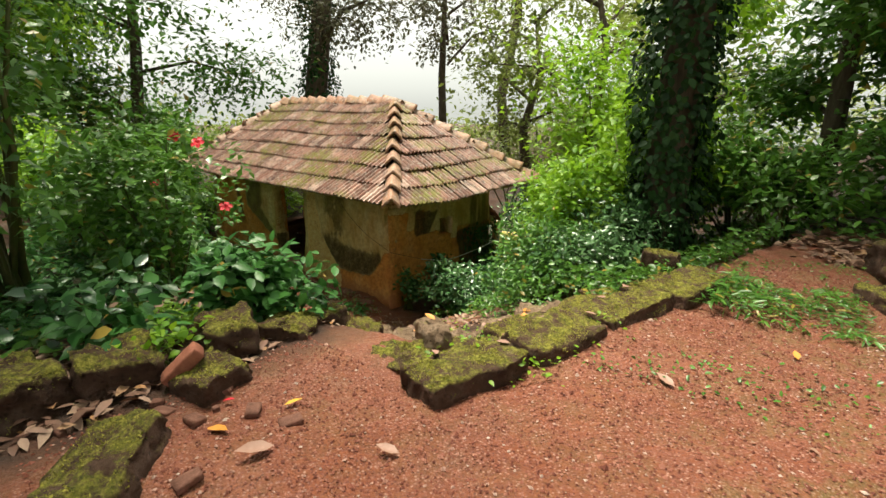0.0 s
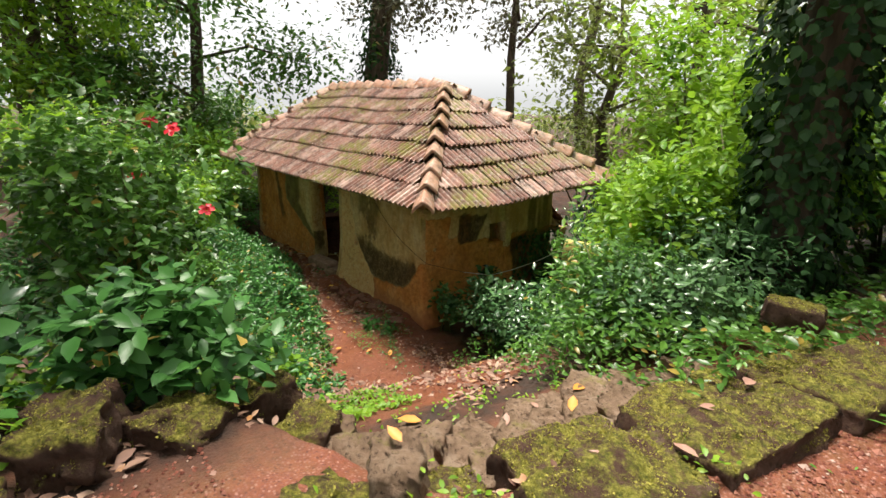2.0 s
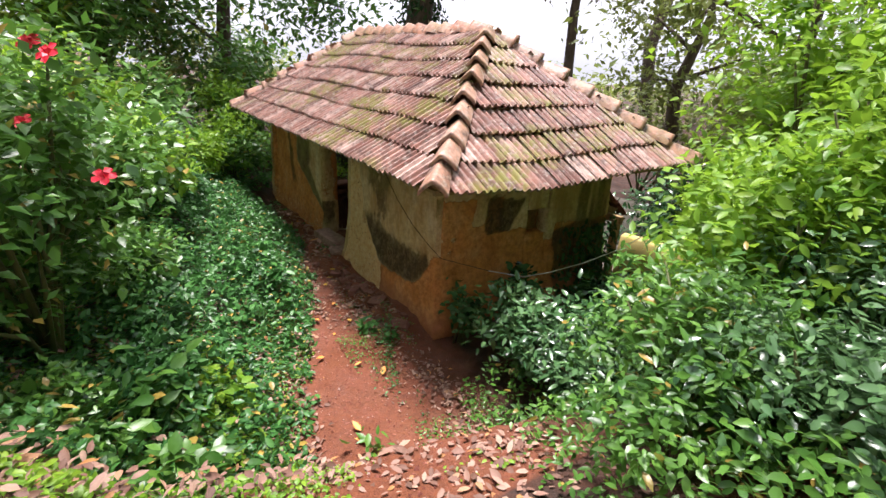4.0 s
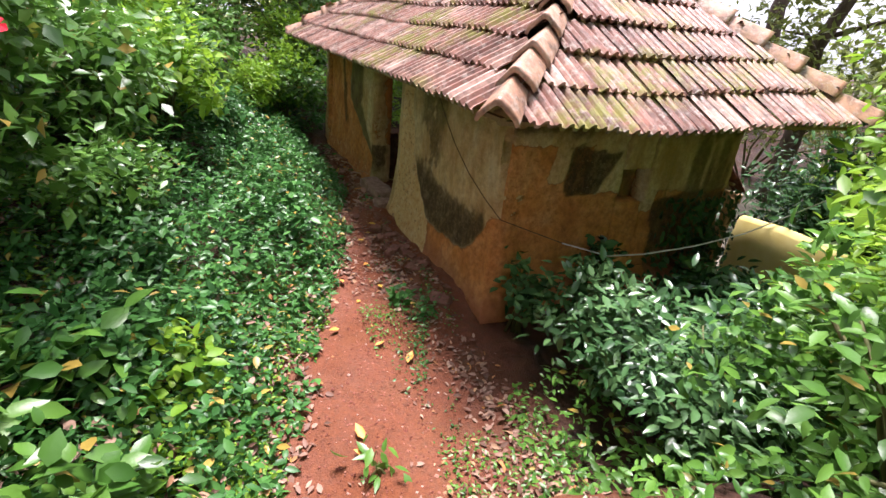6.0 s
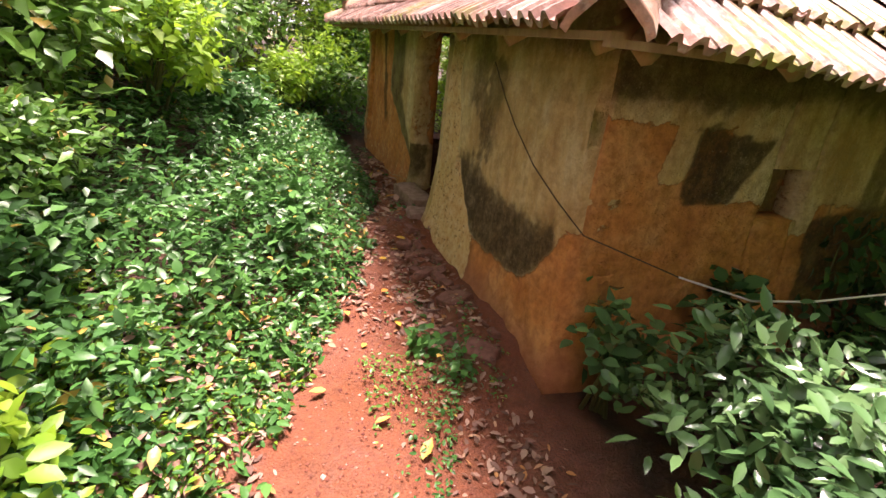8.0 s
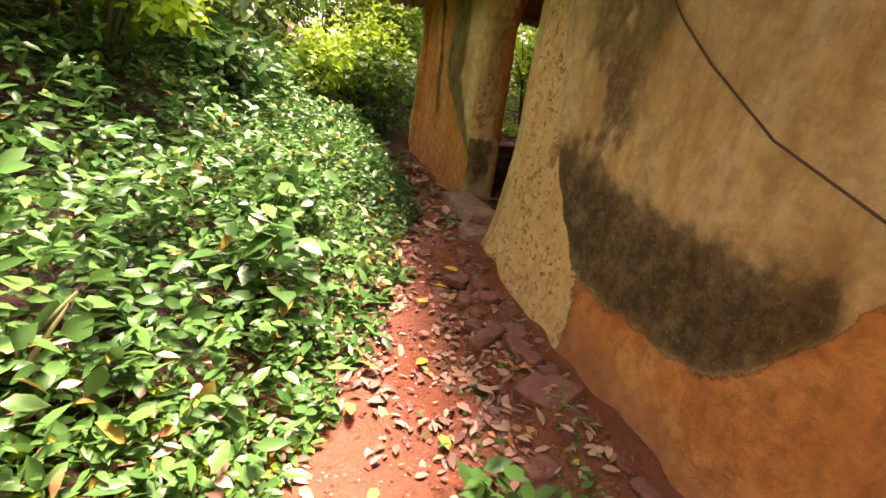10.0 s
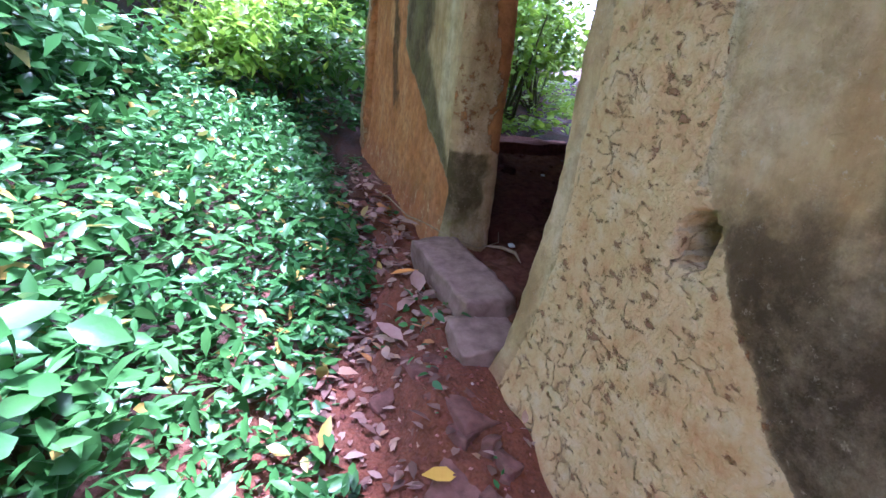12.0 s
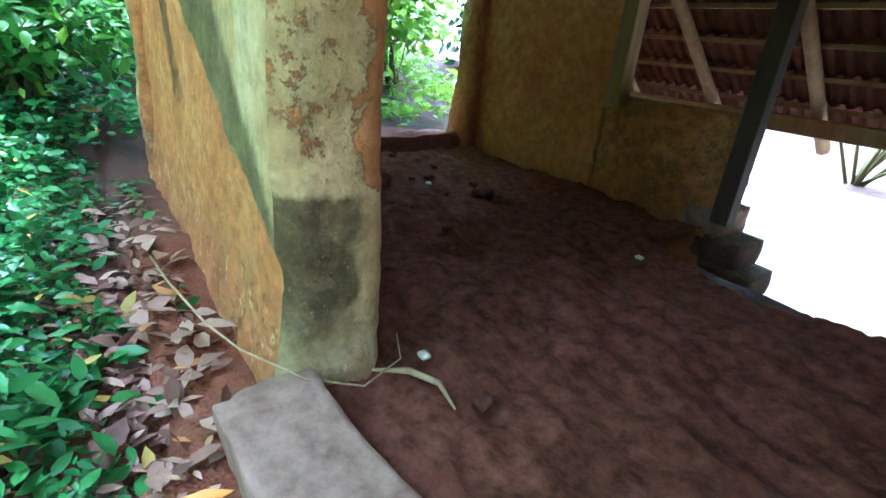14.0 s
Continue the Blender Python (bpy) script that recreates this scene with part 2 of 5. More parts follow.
def stone_material(name, mossy=1.0):
    k = Mat(name, 0.9, 0.25)
    c = k.ramp(k.noise(6, 8, 0.7), [(0.3, (0.05, 0.026, 0.018)), (0.55, (0.12, 0.065, 0.045)), (0.75, (0.22, 0.15, 0.12))])
    pit = k.ramp(k.voronoi(28), [(0.1, 1.0), (0.35, 0.0)])
    c = k.mix(k.math("MULTIPLY", pit, 0.6), c, (0.035, 0.02, 0.015))
    nz = k.t.nodes.new("ShaderNodeSeparateXYZ")
    k.link(k.t.nodes.new("ShaderNodeNewGeometry").outputs["Normal"], nz.inputs[0])
    top = k.ramp(nz.outputs["Z"], [(0.35, 0.0), (0.8, 1.0)])
    m = k.math("MULTIPLY", k.math("MULTIPLY", top, mossy), k.ramp(k.noise(8, 9, 0.8, world_space=True), [(0.44, 0.0), (0.55, 1.0)]))
    moss = k.ramp(k.noise(34, 7, 0.75, world_space=True), [(0.35, (0.06, 0.07, 0.013)), (0.5, (0.20, 0.19, 0.03)), (0.66, (0.46, 0.42, 0.09))])
    c = k.mix(m, c, moss)
    k.color(c)
    k.bump(k.noise(34, 8, 0.8), 1.0, 0.035)
    k.bump(pit, -0.8, 0.03)
    return k.m


MOSSY = stone_material("mossy_laterite")
LATERITE = stone_material("bare_laterite", 0.45)


def pale_laterite():
    """Sun-bleached laterite: pinkish grey with dark pits and a little moss."""
    k = Mat("bleached_laterite", 0.9, 0.25)
    c = k.ramp(k.noise(5, 8, 0.7), [(0.3, (0.13, 0.08, 0.05)), (0.5, (0.28, 0.185, 0.125)), (0.7, (0.42, 0.32, 0.24))])
    pit = k.ramp(k.noise(38, 6, 0.75), [(0.36, 1.0), (0.46, 0.0)])
    c = k.mix(k.math("MULTIPLY", pit, 0.8), c, (0.05, 0.03, 0.022))
    c = k.mix(k.ramp(k.noise(4, 9, 0.8, world_space=True), [(0.56, 0.0), (0.66, 0.8)]), c, (0.22, 0.20, 0.05))
    k.color(c)
    k.bump(k.noise(30, 8, 0.8), 1.0, 0.03)
    return k.m


def simple(name, a, b, scale, rough=0.8, bump=0.4, stretch=None, spec=0.3):
    k = Mat(name, rough, spec)
    n = k.noise(scale, 7, 0.65, stretch)
    k.color(k.mix(k.ramp(n, [(0.3, 0.0), (0.7, 1.0)]), a, b))
    k.bump(n, bump, 0.01)
    return k.m


SLAB = simple("worn_step_stone", (0.16, 0.09, 0.065), (0.34, 0.22, 0.17), 13, 0.85, 1.0)
RED_STONE = simple("broken_red_laterite", (0.10, 0.042, 0.030), (0.22, 0.10, 0.072), 22, 0.85, 1.0)
BARK = simple("bark", (0.045, 0.032, 0.022), (0.13, 0.10, 0.075), 12, 0.9, 0.9, (1, 1, 0.25))
STEM = simple("green_stem", (0.06, 0.09, 0.02), (0.12, 0.10, 0.04), 20, 0.6)
TIMBER = simple("old_rafter_wood", (0.20, 0.12, 0.055), (0.36, 0.24, 0.12), 14, 0.75, 0.5, (1, 1, 0.2))
DARK_TIMBER = simple("dark_post_wood", (0.03, 0.02, 0.014), (0.07, 0.045, 0.03), 14, 0.7, 0.5, (1, 1, 0.2))
RED_BRICK = simple("broken_red_brick", (0.20, 0.065, 0.04), (0.34, 0.13, 0.085), 18, 0.85, 0.8)
DRY_STEM = simple("dry_stem", (0.24, 0.16, 0.08), (0.42, 0.31, 0.18), 30, 0.8, 0.4)
WHITE_SCRAP = simple("white_scrap", (0.68, 0.68, 0.66), (0.80, 0.80, 0.78), 30, 0.7, 0.2)
FLOOR = simple("beaten_earth_floor", (0.05, 0.018, 0.011), (0.18, 0.07, 0.043), 17, 0.95, 1.0, None, 0.08)
YARD = simple("pale_yard_sand", (0.15, 0.125, 0.095), (0.22, 0.19, 0.15), 4, 0.9, 0.2)
WIRE = simple("pale_cable", (0.45, 0.42, 0.38), (0.55, 0.52, 0.48), 30, 0.5, 0.1)
DARK_WIRE = simple("dark_vine", (0.05, 0.03, 0.02), (0.10, 0.06, 0.04), 30, 0.7, 0.2)
YELLOW_WALL = simple("yellow_limewash", (0.66, 0.52, 0.16), (0.74, 0.63, 0.26), 6, 0.85, 0.3)
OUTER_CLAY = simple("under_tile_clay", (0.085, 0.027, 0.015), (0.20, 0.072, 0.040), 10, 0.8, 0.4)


# ---- building helpers ----
def mesh_object(name, verts, faces, material, parent=None, smooth=False, label="", attrs=None):
    me = bpy.data.meshes.new(name)
    me.from_pydata(verts if isinstance(verts, list) else verts.tolist(), [], faces if isinstance(faces, list) else faces.tolist())
    me.materials.append(material)
    if smooth:
        me.polygons.foreach_set("use_smooth", np.ones(len(me.polygons), dtype=bool))
    for key, value in (attrs or {}).items():
        me.attributes.new(key, "FLOAT", "POINT").data.foreach_set("value", np.asarray(value, dtype=np.float32).ravel())
    me.update()
    ob = new(name, me)
    ob.parent = parent
    if label:
        tagged(ob, label)
    return ob


def part(name, bm, material, parent, label="", smooth=False):
    me = bpy.data.meshes.new(name)
    bm.to_mesh(me)
    bm.free()
    me.materials.append(material)
    if smooth:
        me.polygons.foreach_set("use_smooth", np.ones(len(me.polygons), dtype=bool))
    ob = new(name, me)
    ob.parent = parent
    if label:
        tagged(ob, label)
    return ob


def thing(name, label, category, at=(0, 0, 0), group="", kind=""):
    ob = new(name)
    ob.empty_display_size = 0.1
    ob.location = at
    return tagged(ob, label, category, group, kind)


def beam(bm, a, b, w, h, bevel=0.006):
    """A squared timber from a to b."""
    a, b = Vector(a), Vector(b)
    d = b - a
    q = d.to_track_quat("Z", "Y").to_matrix().to_4x4()
    r = bmesh.ops.create_cube(bm, size=1)["verts"]
    bmesh.ops.scale(bm, vec=(w, h, d.length), verts=r)
    bmesh.ops.transform(bm, matrix=Matrix.Translation((a + b) / 2) @ q, verts=r)
    if bevel:
        es = {e for v in r for e in v.link_edges}
        bmesh.ops.bevel(bm, geom=list(es), offset=bevel, segments=1, affect="EDGES")
    return bm


def pole(points, radii, sides=7):
    """A bent round stick through the points; returns vertices and faces."""
    pts = [Vector(p) for p in points]
    vs, fs = [], []
    for i, p in enumerate(pts):
        d = (pts[min(i + 1, len(pts) - 1)] - pts[max(i - 1, 0)]).normalized()
        u = d.orthogonal().normalized() if abs(d.z) > 0.9 else d.cross(Vector((0, 0, 1))).normalized()
        v = d.cross(u)
        for k in range(sides):
            a = 2 * math.pi * k / sides
            vs.append(tuple(p + float(radii[i]) * (math.cos(a) * u + math.sin(a) * v)))
    for i in range(len(pts) - 1):
        for k in range(sides):
            k2 = (k + 1) % sides
            fs.append((i * sides + k, i * sides + k2, (i + 1) * sides + k2, (i + 1) * sides + k))
    fs.append(tuple(reversed(range(sides))))
    fs.append(tuple((len(pts) - 1) * sides + k for k in range(sides)))
    return vs, fs


def poles_object(name, runs, material, parent=None, label="", sides=6):
    V, F = [], []
    for pts, radii in runs:
        v, f = pole(pts, radii, sides)
        F += [tuple(i + len(V) for i in q) for q in f]
        V += v
    return mesh_object(name, V, F, material, parent, True, label)


def rock(name, size, seed, material, rough=0.12, cuts=9, parent=None, label=""):
    """A roughly squared block of stone with worn, pitted faces."""
    bm = bmesh.new()
    bmesh.ops.create_cube(bm, size=1)
    bmesh.ops.subdivide_edges(bm, edges=bm.edges[:], cuts=cuts, use_grid_fill=True)
    s = Vector(size)
    off = Vector((seed * 3.7, seed * 1.3, seed * 7.1))
    for v in bm.verts:
        c = v.co * 2
        r = c.length
        soft = c / max(abs(c.x), abs(c.y), abs(c.z)) if r else c
        ball = c.normalized() * 1.25
        c = soft.lerp(ball, 0.16)
        p = Vector((c.x * s.x, c.y * s.y, c.z * s.z)) / 2
        n1 = noise.noise_vector(p * 3.2 + off)
        n2 = noise.noise_vector(p * 13 + off)
        n3 = noise.noise_vector(p * 31 + off)
        v.co = p + n1 * rough * min(s) + n2 * rough * 0.7 * min(s) + n3 * rough * 0.5 * min(s)
    return part(name, bm, material, parent, label, True)


def leaf_mesh(name, pos, ahead, up, length, width, material, parent=None, fine=False, droop=0.18, fold=0.25, label=""):
    """Many leaves in one mesh. pos, ahead, up: n x 3; length, width: n. Each leaf is folded on its midrib and droops at its tip."""
    n = len(pos)
    ahead = ahead / np.linalg.norm(ahead, axis=1, keepdims=True)
    side = np.cross(ahead, up)
    side /= np.linalg.norm(side, axis=1, keepdims=True) + 1e-9
    up = np.cross(side, ahead)
    L, W = length[:, None], width[:, None]
    if fine:
        st = [(0.28, 0.42), (0.62, 0.40)]
    else:
        st = [(0.42, 0.5)]
    cols = [pos]
    for f, w in st:
        mid = pos + ahead * L * f - up * L * droop * f * f
        lift = up * W * w * fold
        cols += [mid - side * W * w + lift, mid, mid + side * W * w + lift]
    cols.append(pos + ahead * L - up * L * droop)
    V = np.stack(cols, 1).reshape(-1, 3)
    m = len(cols)
    base = (np.arange(n) * m)[:, None]
    if fine:
        tri = np.array([[0, 2, 1], [0, 3, 2], [4, 5, 7], [5, 6, 7]])
        quad = np.array([[1, 2, 5, 4], [2, 3, 6, 5]])
    else:
        tri = np.array([[0, 2, 1], [0, 3, 2], [1, 2, 4], [2, 3, 4]])
        quad = np.zeros((0, 4), int)
    T = (tri[None] + base[:, None]).reshape(-1, 3)
    Q = (quad[None] + base[:, None]).reshape(-1, 4)
    me = bpy.data.meshes.new(name)
    me.vertices.add(len(V))
    me.vertices.foreach_set("co", V.astype(np.float32).ravel())
    idx = np.concatenate([T.ravel(), Q.ravel()])
    me.loops.add(len(idx))
    me.loops.foreach_set("vertex_index", idx.astype(np.int32))
    tot = np.concatenate([np.full(len(T), 3), np.full(len(Q), 4)])
    me.polygons.add(len(tot))
    me.polygons.foreach_set("loop_start", (np.cumsum(tot) - tot).astype(np.int32))
    me.polygons.foreach_set("loop_total", tot.astype(np.int32))
    me.polygons.foreach_set("use_smooth", np.ones(len(tot), dtype=bool))
    me.materials.append(material)
    me.update(calc_edges=True)
    ob = new(name, me)
    ob.parent = parent
    if label:
        tagged(ob, label)
    return ob


RNG = np.random.default_rng(7)


def rosettes(centres, outward, per, length, spread=0.6, rng=RNG):
    """Leaves round twig tips: positions, directions and normals."""
    n = len(centres)
    c = np.repeat(centres, per, 0)
    o = np.repeat(outward, per, 0)
    d = rng.normal(size=(n * per, 3))
    d[:, 2] *= 0.55
    d = d / np.linalg.norm(d, axis=1, keepdims=True) + o * 0.55
    d[:, 2] -= 0.1
    up = rng.normal(size=(n * per, 3)) * 0.45 + np.array([0, 0, 1.0]) + o * 0.35
    p = c + rng.normal(size=(n * per, 3)) * length * spread
    l = length * rng.uniform(0.55, 1.2, n * per)
    return p, d, up, l


def ground_z(x, y):
    """Height of the ground: a gravel terrace, a slope with a ledge down to the trail, and a creeper-grown bank."""
    x, y = np.asarray(x, float), np.asarray(y, float)

    def ease(v, a, b):
        t = np.clip((v - a) / (b - a), 0, 1)
        return t * t * (3 - 2 * t)
    edge_wall = -1.76 + 0.24 * (np.minimum(y, 9) - 1.9)
    xe = -2.75 + (edge_wall + 2.75) * ease(y, 1.75, 2.45)
    u = xe - x
    slope = -0.12 * ease(u, 0.0, 0.3) - 0.37 * np.clip(u, 0, 2.6) - 0.58 * ease(u, 2.42, 2.62) - 0.19 * ease(u, 2.6, 3.3)
    bed = -0.12 * np.clip(u, 0, 9)
    s = slope + (bed - slope) * (1 - ease(y, 1.2, 2.6))
    yb = 3.72 + 0.38 * np.clip(-5.6 - x, -0.6, 3.9)
    d = np.clip(yb - y, 0, 8)
    bank = -1.85 + 0.33 * np.minimum(d, 2.2) + 0.45 * np.clip(d - 1.5, 0, 1.6)
    west = ease(-x, 3.9, 5.2)
    low = np.where(y < yb, bank, -1.85 + 0.11 * ease(y + 0.06 * np.sin(5 * x) + 0.03 * np.sin(13 * x), 5.0, 5.1) * ease(-x, 5.6, 6.2))
    z = s * (1 - west) + low * west
    z = z - 0.95 * ease(y, 7.65, 7.95) * ease(-x, 4.6, 5.2) * ease(x + 4.5 * ease(y, 8.5, 9.3), -10.3, -9.8)
    z = z + 0.75 * ease(-x, 11.5, 17) + 0.5 * ease(y, 7.0, 14) * ease(x, -2.5, 0)
    return z


def rough_ground(x, y):
    x, y = np.asarray(x, float), np.asarray(y, float)
    w = 0.018 * np.sin(3.1 * x + 1.7 * y) + 0.014 * np.sin(7.3 * x - 5.2 * y + 1) + 0.008 * np.sin(17 * x + 13 * y) + 0.006 * np.sin(23 * x - 19 * y)
    return ground_z(x, y) + w


# ---- ground ----
def build_ground():
    def axis(lo, hi, f0, f1, step):
        a = np.arange(f0, f1, step)
        left = f0 - np.cumsum(np.geomspace(step, 14, 26))
        right = f1 + np.cumsum(np.geomspace(step, 14, 26))
        return np.concatenate([left[::-1], a, right])
    X, Y = axis(-90, 90, -11.0, 2.6, 0.05), axis(-90, 90, -0.6, 7.2, 0.05)
    gx, gy = np.meshgrid(X, Y)
    z = rough_ground(gx, gy)
    nx, ny = len(X), len(Y)
    V = np.stack([gx, gy, z], -1).reshape(-1, 3)
    i = (np.arange(ny - 1)[:, None] * nx + np.arange(nx - 1)[None]).ravel()
    F = np.stack([i, i + 1, i + nx + 1, i + nx], 1)
    terrace = np.clip((gx + 2.6 + 0.0 * gy) * 3, 0, 1) * np.clip((7.5 - gy), 0, 1)
    off = gy - 4.1 - 0.34 * np.clip(-5.5 - gx, -2, 9)
    path = np.clip(1.2 - np.where(off > 0, 0.75, 1.4) * np.abs(off), 0, 1) * (gx < -3.0) * (gy < 5.6)
    gravel = np.clip(terrace + 0.4 * path, 0, 1)
    humus = np.clip(1 - terrace - 1.3 * path, 0, 1)
    green = np.clip((gx + 0.6) * 0.5, 0, 1) * 0.6 + 0.15
    g = mesh_object("ground", V, F, SOIL, None, True, "", {"gravel": gravel, "humus": humus, "green": green, "path": path})
    tagged(g, "red laterite earth with gravel, moss and humus", "ground", kind="structure")


build_ground()


# ---- house ----
EAVE_F, EAVE_R, EAVE_L, EAVE_B = 4.88, -5.22, -12.55, 8.9
RIDGE_Y, RIDGE_Z, RIDGE_R, RIDGE_L = 7.2, 1.56, -7.5, -11.55
house = thing("mud_house", "old mud house with patchy plaster and a mossy clay-tiled hip roof", "house", (-9.0, 6.9, -1.8))
HOUSE_INV = Matrix.Translation((9.0, -6.9, 1.8))


def in_house(ob, parent=house):
    ob.parent = parent
    ob.matrix_parent_inverse = HOUSE_INV if parent == house else Matrix()
    return ob


def smooth01(v, a, b):
    t = np.clip((v - a) / (b - a), 0, 1)
    return t * t * (3 - 2 * t)


def wobble(a, b, seed):
    """Smooth noise in two coordinates, about -1 to 1."""
    r = np.random.default_rng(seed)
    out = np.zeros_like(a)
    for k in range(7):
        f = 1.6 * 1.75 ** k
        t = r.uniform(0, 2 * math.pi)
        out += np.sin(f * (a * math.cos(t) + b * math.sin(t)) + r.uniform(0, 6.28)) / 1.45 ** k
    return out / 2.2


def wall_block(name, u0, u1, z0, z1, thick, place, masks, flare=0.13, step=0.04, parent=house, label="", ends=(0.0, 0.0), jamb=None):
    """A thick mud wall from u0 to u1 whose outer face leans back from a spread foot. place(u, d, z) puts a point at depth d behind the
    foot's face line. masks(u, z) gives the plaster and stain masks."""
    nu, nz = max(3, int((u1 - u0) / step)), max(3, int((z1 - z0) / step))
    us, zs = np.linspace(u0, u1, nu), np.linspace(z0, z1, nz)
    U, Z = np.meshgrid(us, zs)
    lean = flare * (1 - np.exp(-3.2 * np.clip(Z + 1.75, 0, 9)))
    m = masks(U, Z)
    rough = 0.012 * wobble(U * 3, Z * 3, 3) + 0.008 * wobble(U * 11, Z * 11, 4)
    hole = m.pop("hole") if "hole" in m else 0.0
    D0 = lean + 0.26 * hole + rough * (1 - 0.6 * m["plaster"]) - 0.014 * m["plaster"]
    narrow0, narrow1 = ends
    t = np.exp(-3.2 * np.clip(Z + 1.75, 0, 9))
    Us = U + (1 - (U - u0) / (u1 - u0)) * narrow0 * (1 - t) + ((U - u0) / (u1 - u0)) * narrow1 * (1 - t)
    wav = 0.03 * wobble(Z * 3.0, Z * 1.3, 9)
    Us = Us + np.where(np.isclose(U, u0), wav, 0) + np.where(np.isclose(U, u1), -wav, 0)
    front = np.array([place(a, d, z) for a, d, z in zip(Us.ravel(), D0.ravel(), Z.ravel())])
    back = np.array([place(a, thick, z) for a, d, z in zip(Us.ravel(), D0.ravel(), Z.ravel())])
    V = np.concatenate([front, back])
    n = nu * nz
    i = (np.arange(nz - 1)[:, None] * nu + np.arange(nu - 1)[None]).ravel()
    F = np.stack([i, i + 1, i + nu + 1, i + nu], 1)
    B = np.stack([i + n, i + n + nu, i + n + nu + 1, i + n + 1], 1)
    r0 = np.arange(nz - 1) * nu
    r1 = r0 + nu - 1
    E0 = np.stack([r0, r0 + nu, r0 + nu + n, r0 + n], 1)
    E1 = np.stack([r1, r1 + n, r1 + nu + n, r1 + nu], 1)
    c = np.arange(nu - 1)
    T = np.stack([c + n - nu, c + n - nu + 1, c + 2 * n - nu + 1, c + 2 * n - nu], 1)
    attrs = {k: np.concatenate([v.ravel(), (v * (0.35 if k == "plaster" else 0.5)).ravel()]) for k, v in m.items()}
    if jamb:
        nd = 12
        f = np.linspace(0, 1, nd)[None]
        round_off = -0.05 * (np.abs(2 * f - 1) ** 5)
        jd = D0[:, -1:] * (1 - f) + thick * f
        jz = np.repeat(Z[:, -1:], nd, 1)
        ju = Us[:, -1:] + round_off + 0.05 + 0.014 * wobble(jd * 9, jz * 9, 12) * (1 - np.abs(2 * f - 1) ** 3)
        k0 = len(V)
        V = np.concatenate([V, np.array([place(a, d, z) for a, d, z in zip(ju.ravel(), jd.ravel(), jz.ravel())])])
        j = k0 + (np.arange(nz - 1)[:, None] * nd + np.arange(nd - 1)[None]).ravel()
        E1 = np.stack([j, j + 1, j + nd + 1, j + nd], 1)
        extra = jamb(jd, jz)
        attrs = {k: np.concatenate([v, extra[k].ravel()]) for k, v in attrs.items()}
    ob = mesh_object(name, V, np.concatenate([F, B, E0, E1, T]), WALL, None, True, label, attrs)
    return in_house(ob, parent)


def plain_masks(plaster=0.6, damp=0.1):
    def f(u, z):
        return {"plaster": np.clip(plaster + 0.5 * wobble(u, z, 21), 0, 1), "damp": np.clip(damp + 0.4 * wobble(u * 1.5, z, 22), 0, 1),
                "algae": np.clip(0.2 + 0.3 * wobble(u, z, 23), 0, 1), "cracked": np.zeros_like(u), "splash": smooth01(-z, 1.35, 1.75) * 0.8}
    return f


def front_masks(u, z):
    """Front wall beside the door: a tongue of grey plaster that ends in a dark damp foot, a band of cracked daub
    towards the door, a hole with its shade painted in.
    """
    w = 0.10 * wobble(u * 2.2, z * 2.2, 31) + 0.03 * wobble(u * 9, z * 9, 32)
    low = -1.42 + 0.55 * np.clip((-7.15 - u) / 0.65, 0, 1) ** 1.5 + 0.46 * np.clip((u + 6.4) / 0.5, 0, 1) ** 1.8
    side = u + 7.84 + 0.10 * smooth01(z, -0.9, -0.3) + 0.35 * w
    inside = np.minimum(z - low + 0.4 * w, side)
    pl = smooth01(inside, -0.05, 0.05)
    band = np.maximum(smooth01(-side, -0.01, 0.05), (1 - pl) * smooth01(-u + w, 7.1, 7.35))
    smooth_edge = smooth01(-u + 0.3 * w, 8.27, 8.31)
    damp = smooth01(-(z + 0.90 + 1.1 * w), -0.10, 0.16) * pl * smooth01(-u + w, 5.9, 6.0)
    damp = np.maximum(damp, 0.50 * smooth01(wobble(u * 1.4, z * 0.25, 35), 0.2, 0.7) * smooth01(z, -1.0, -0.2) * pl)
    damp = np.maximum(damp, 0.65 * smooth01(-np.abs(u + 7.35 + w), -0.48, -0.2) * pl * smooth01(0.5 + wobble(u * 5, z * 3, 36), 0.0, 0.6))
    # dark top band, like the one on the end wall
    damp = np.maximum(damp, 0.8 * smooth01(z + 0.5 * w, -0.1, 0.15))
    crk = band * (1 - smooth_edge)
    # no daub round the hole, so its painted darkness stays visible
    crk = crk * (1 - smooth01(-np.hypot(u + 7.80 + 0.25 * w, (z + 0.98) * 0.75 + 0.25 * w), -0.065, -0.045))
    hole = smooth01(-np.hypot(u + 7.80 + 0.25 * w, (z + 0.98) * 0.75 + 0.25 * w), -0.055, -0.03)
    pl = np.maximum(pl, np.maximum(smooth_edge, band))
    # the hole's inside is coloured dark for the shade in it
    return {"plaster": pl, "hole": hole, "damp": np.clip(np.maximum(damp, 0.9 * hole), 0, 1), "algae": smooth01(z, -0.9, 0.1) * 0.8 * pl + 0.5 * band * smooth01(-z, 1.1, 1.4),
            "cracked": crk, "splash": smooth01(-z + 0.6 * w, 1.50, 1.72) * 0.7}


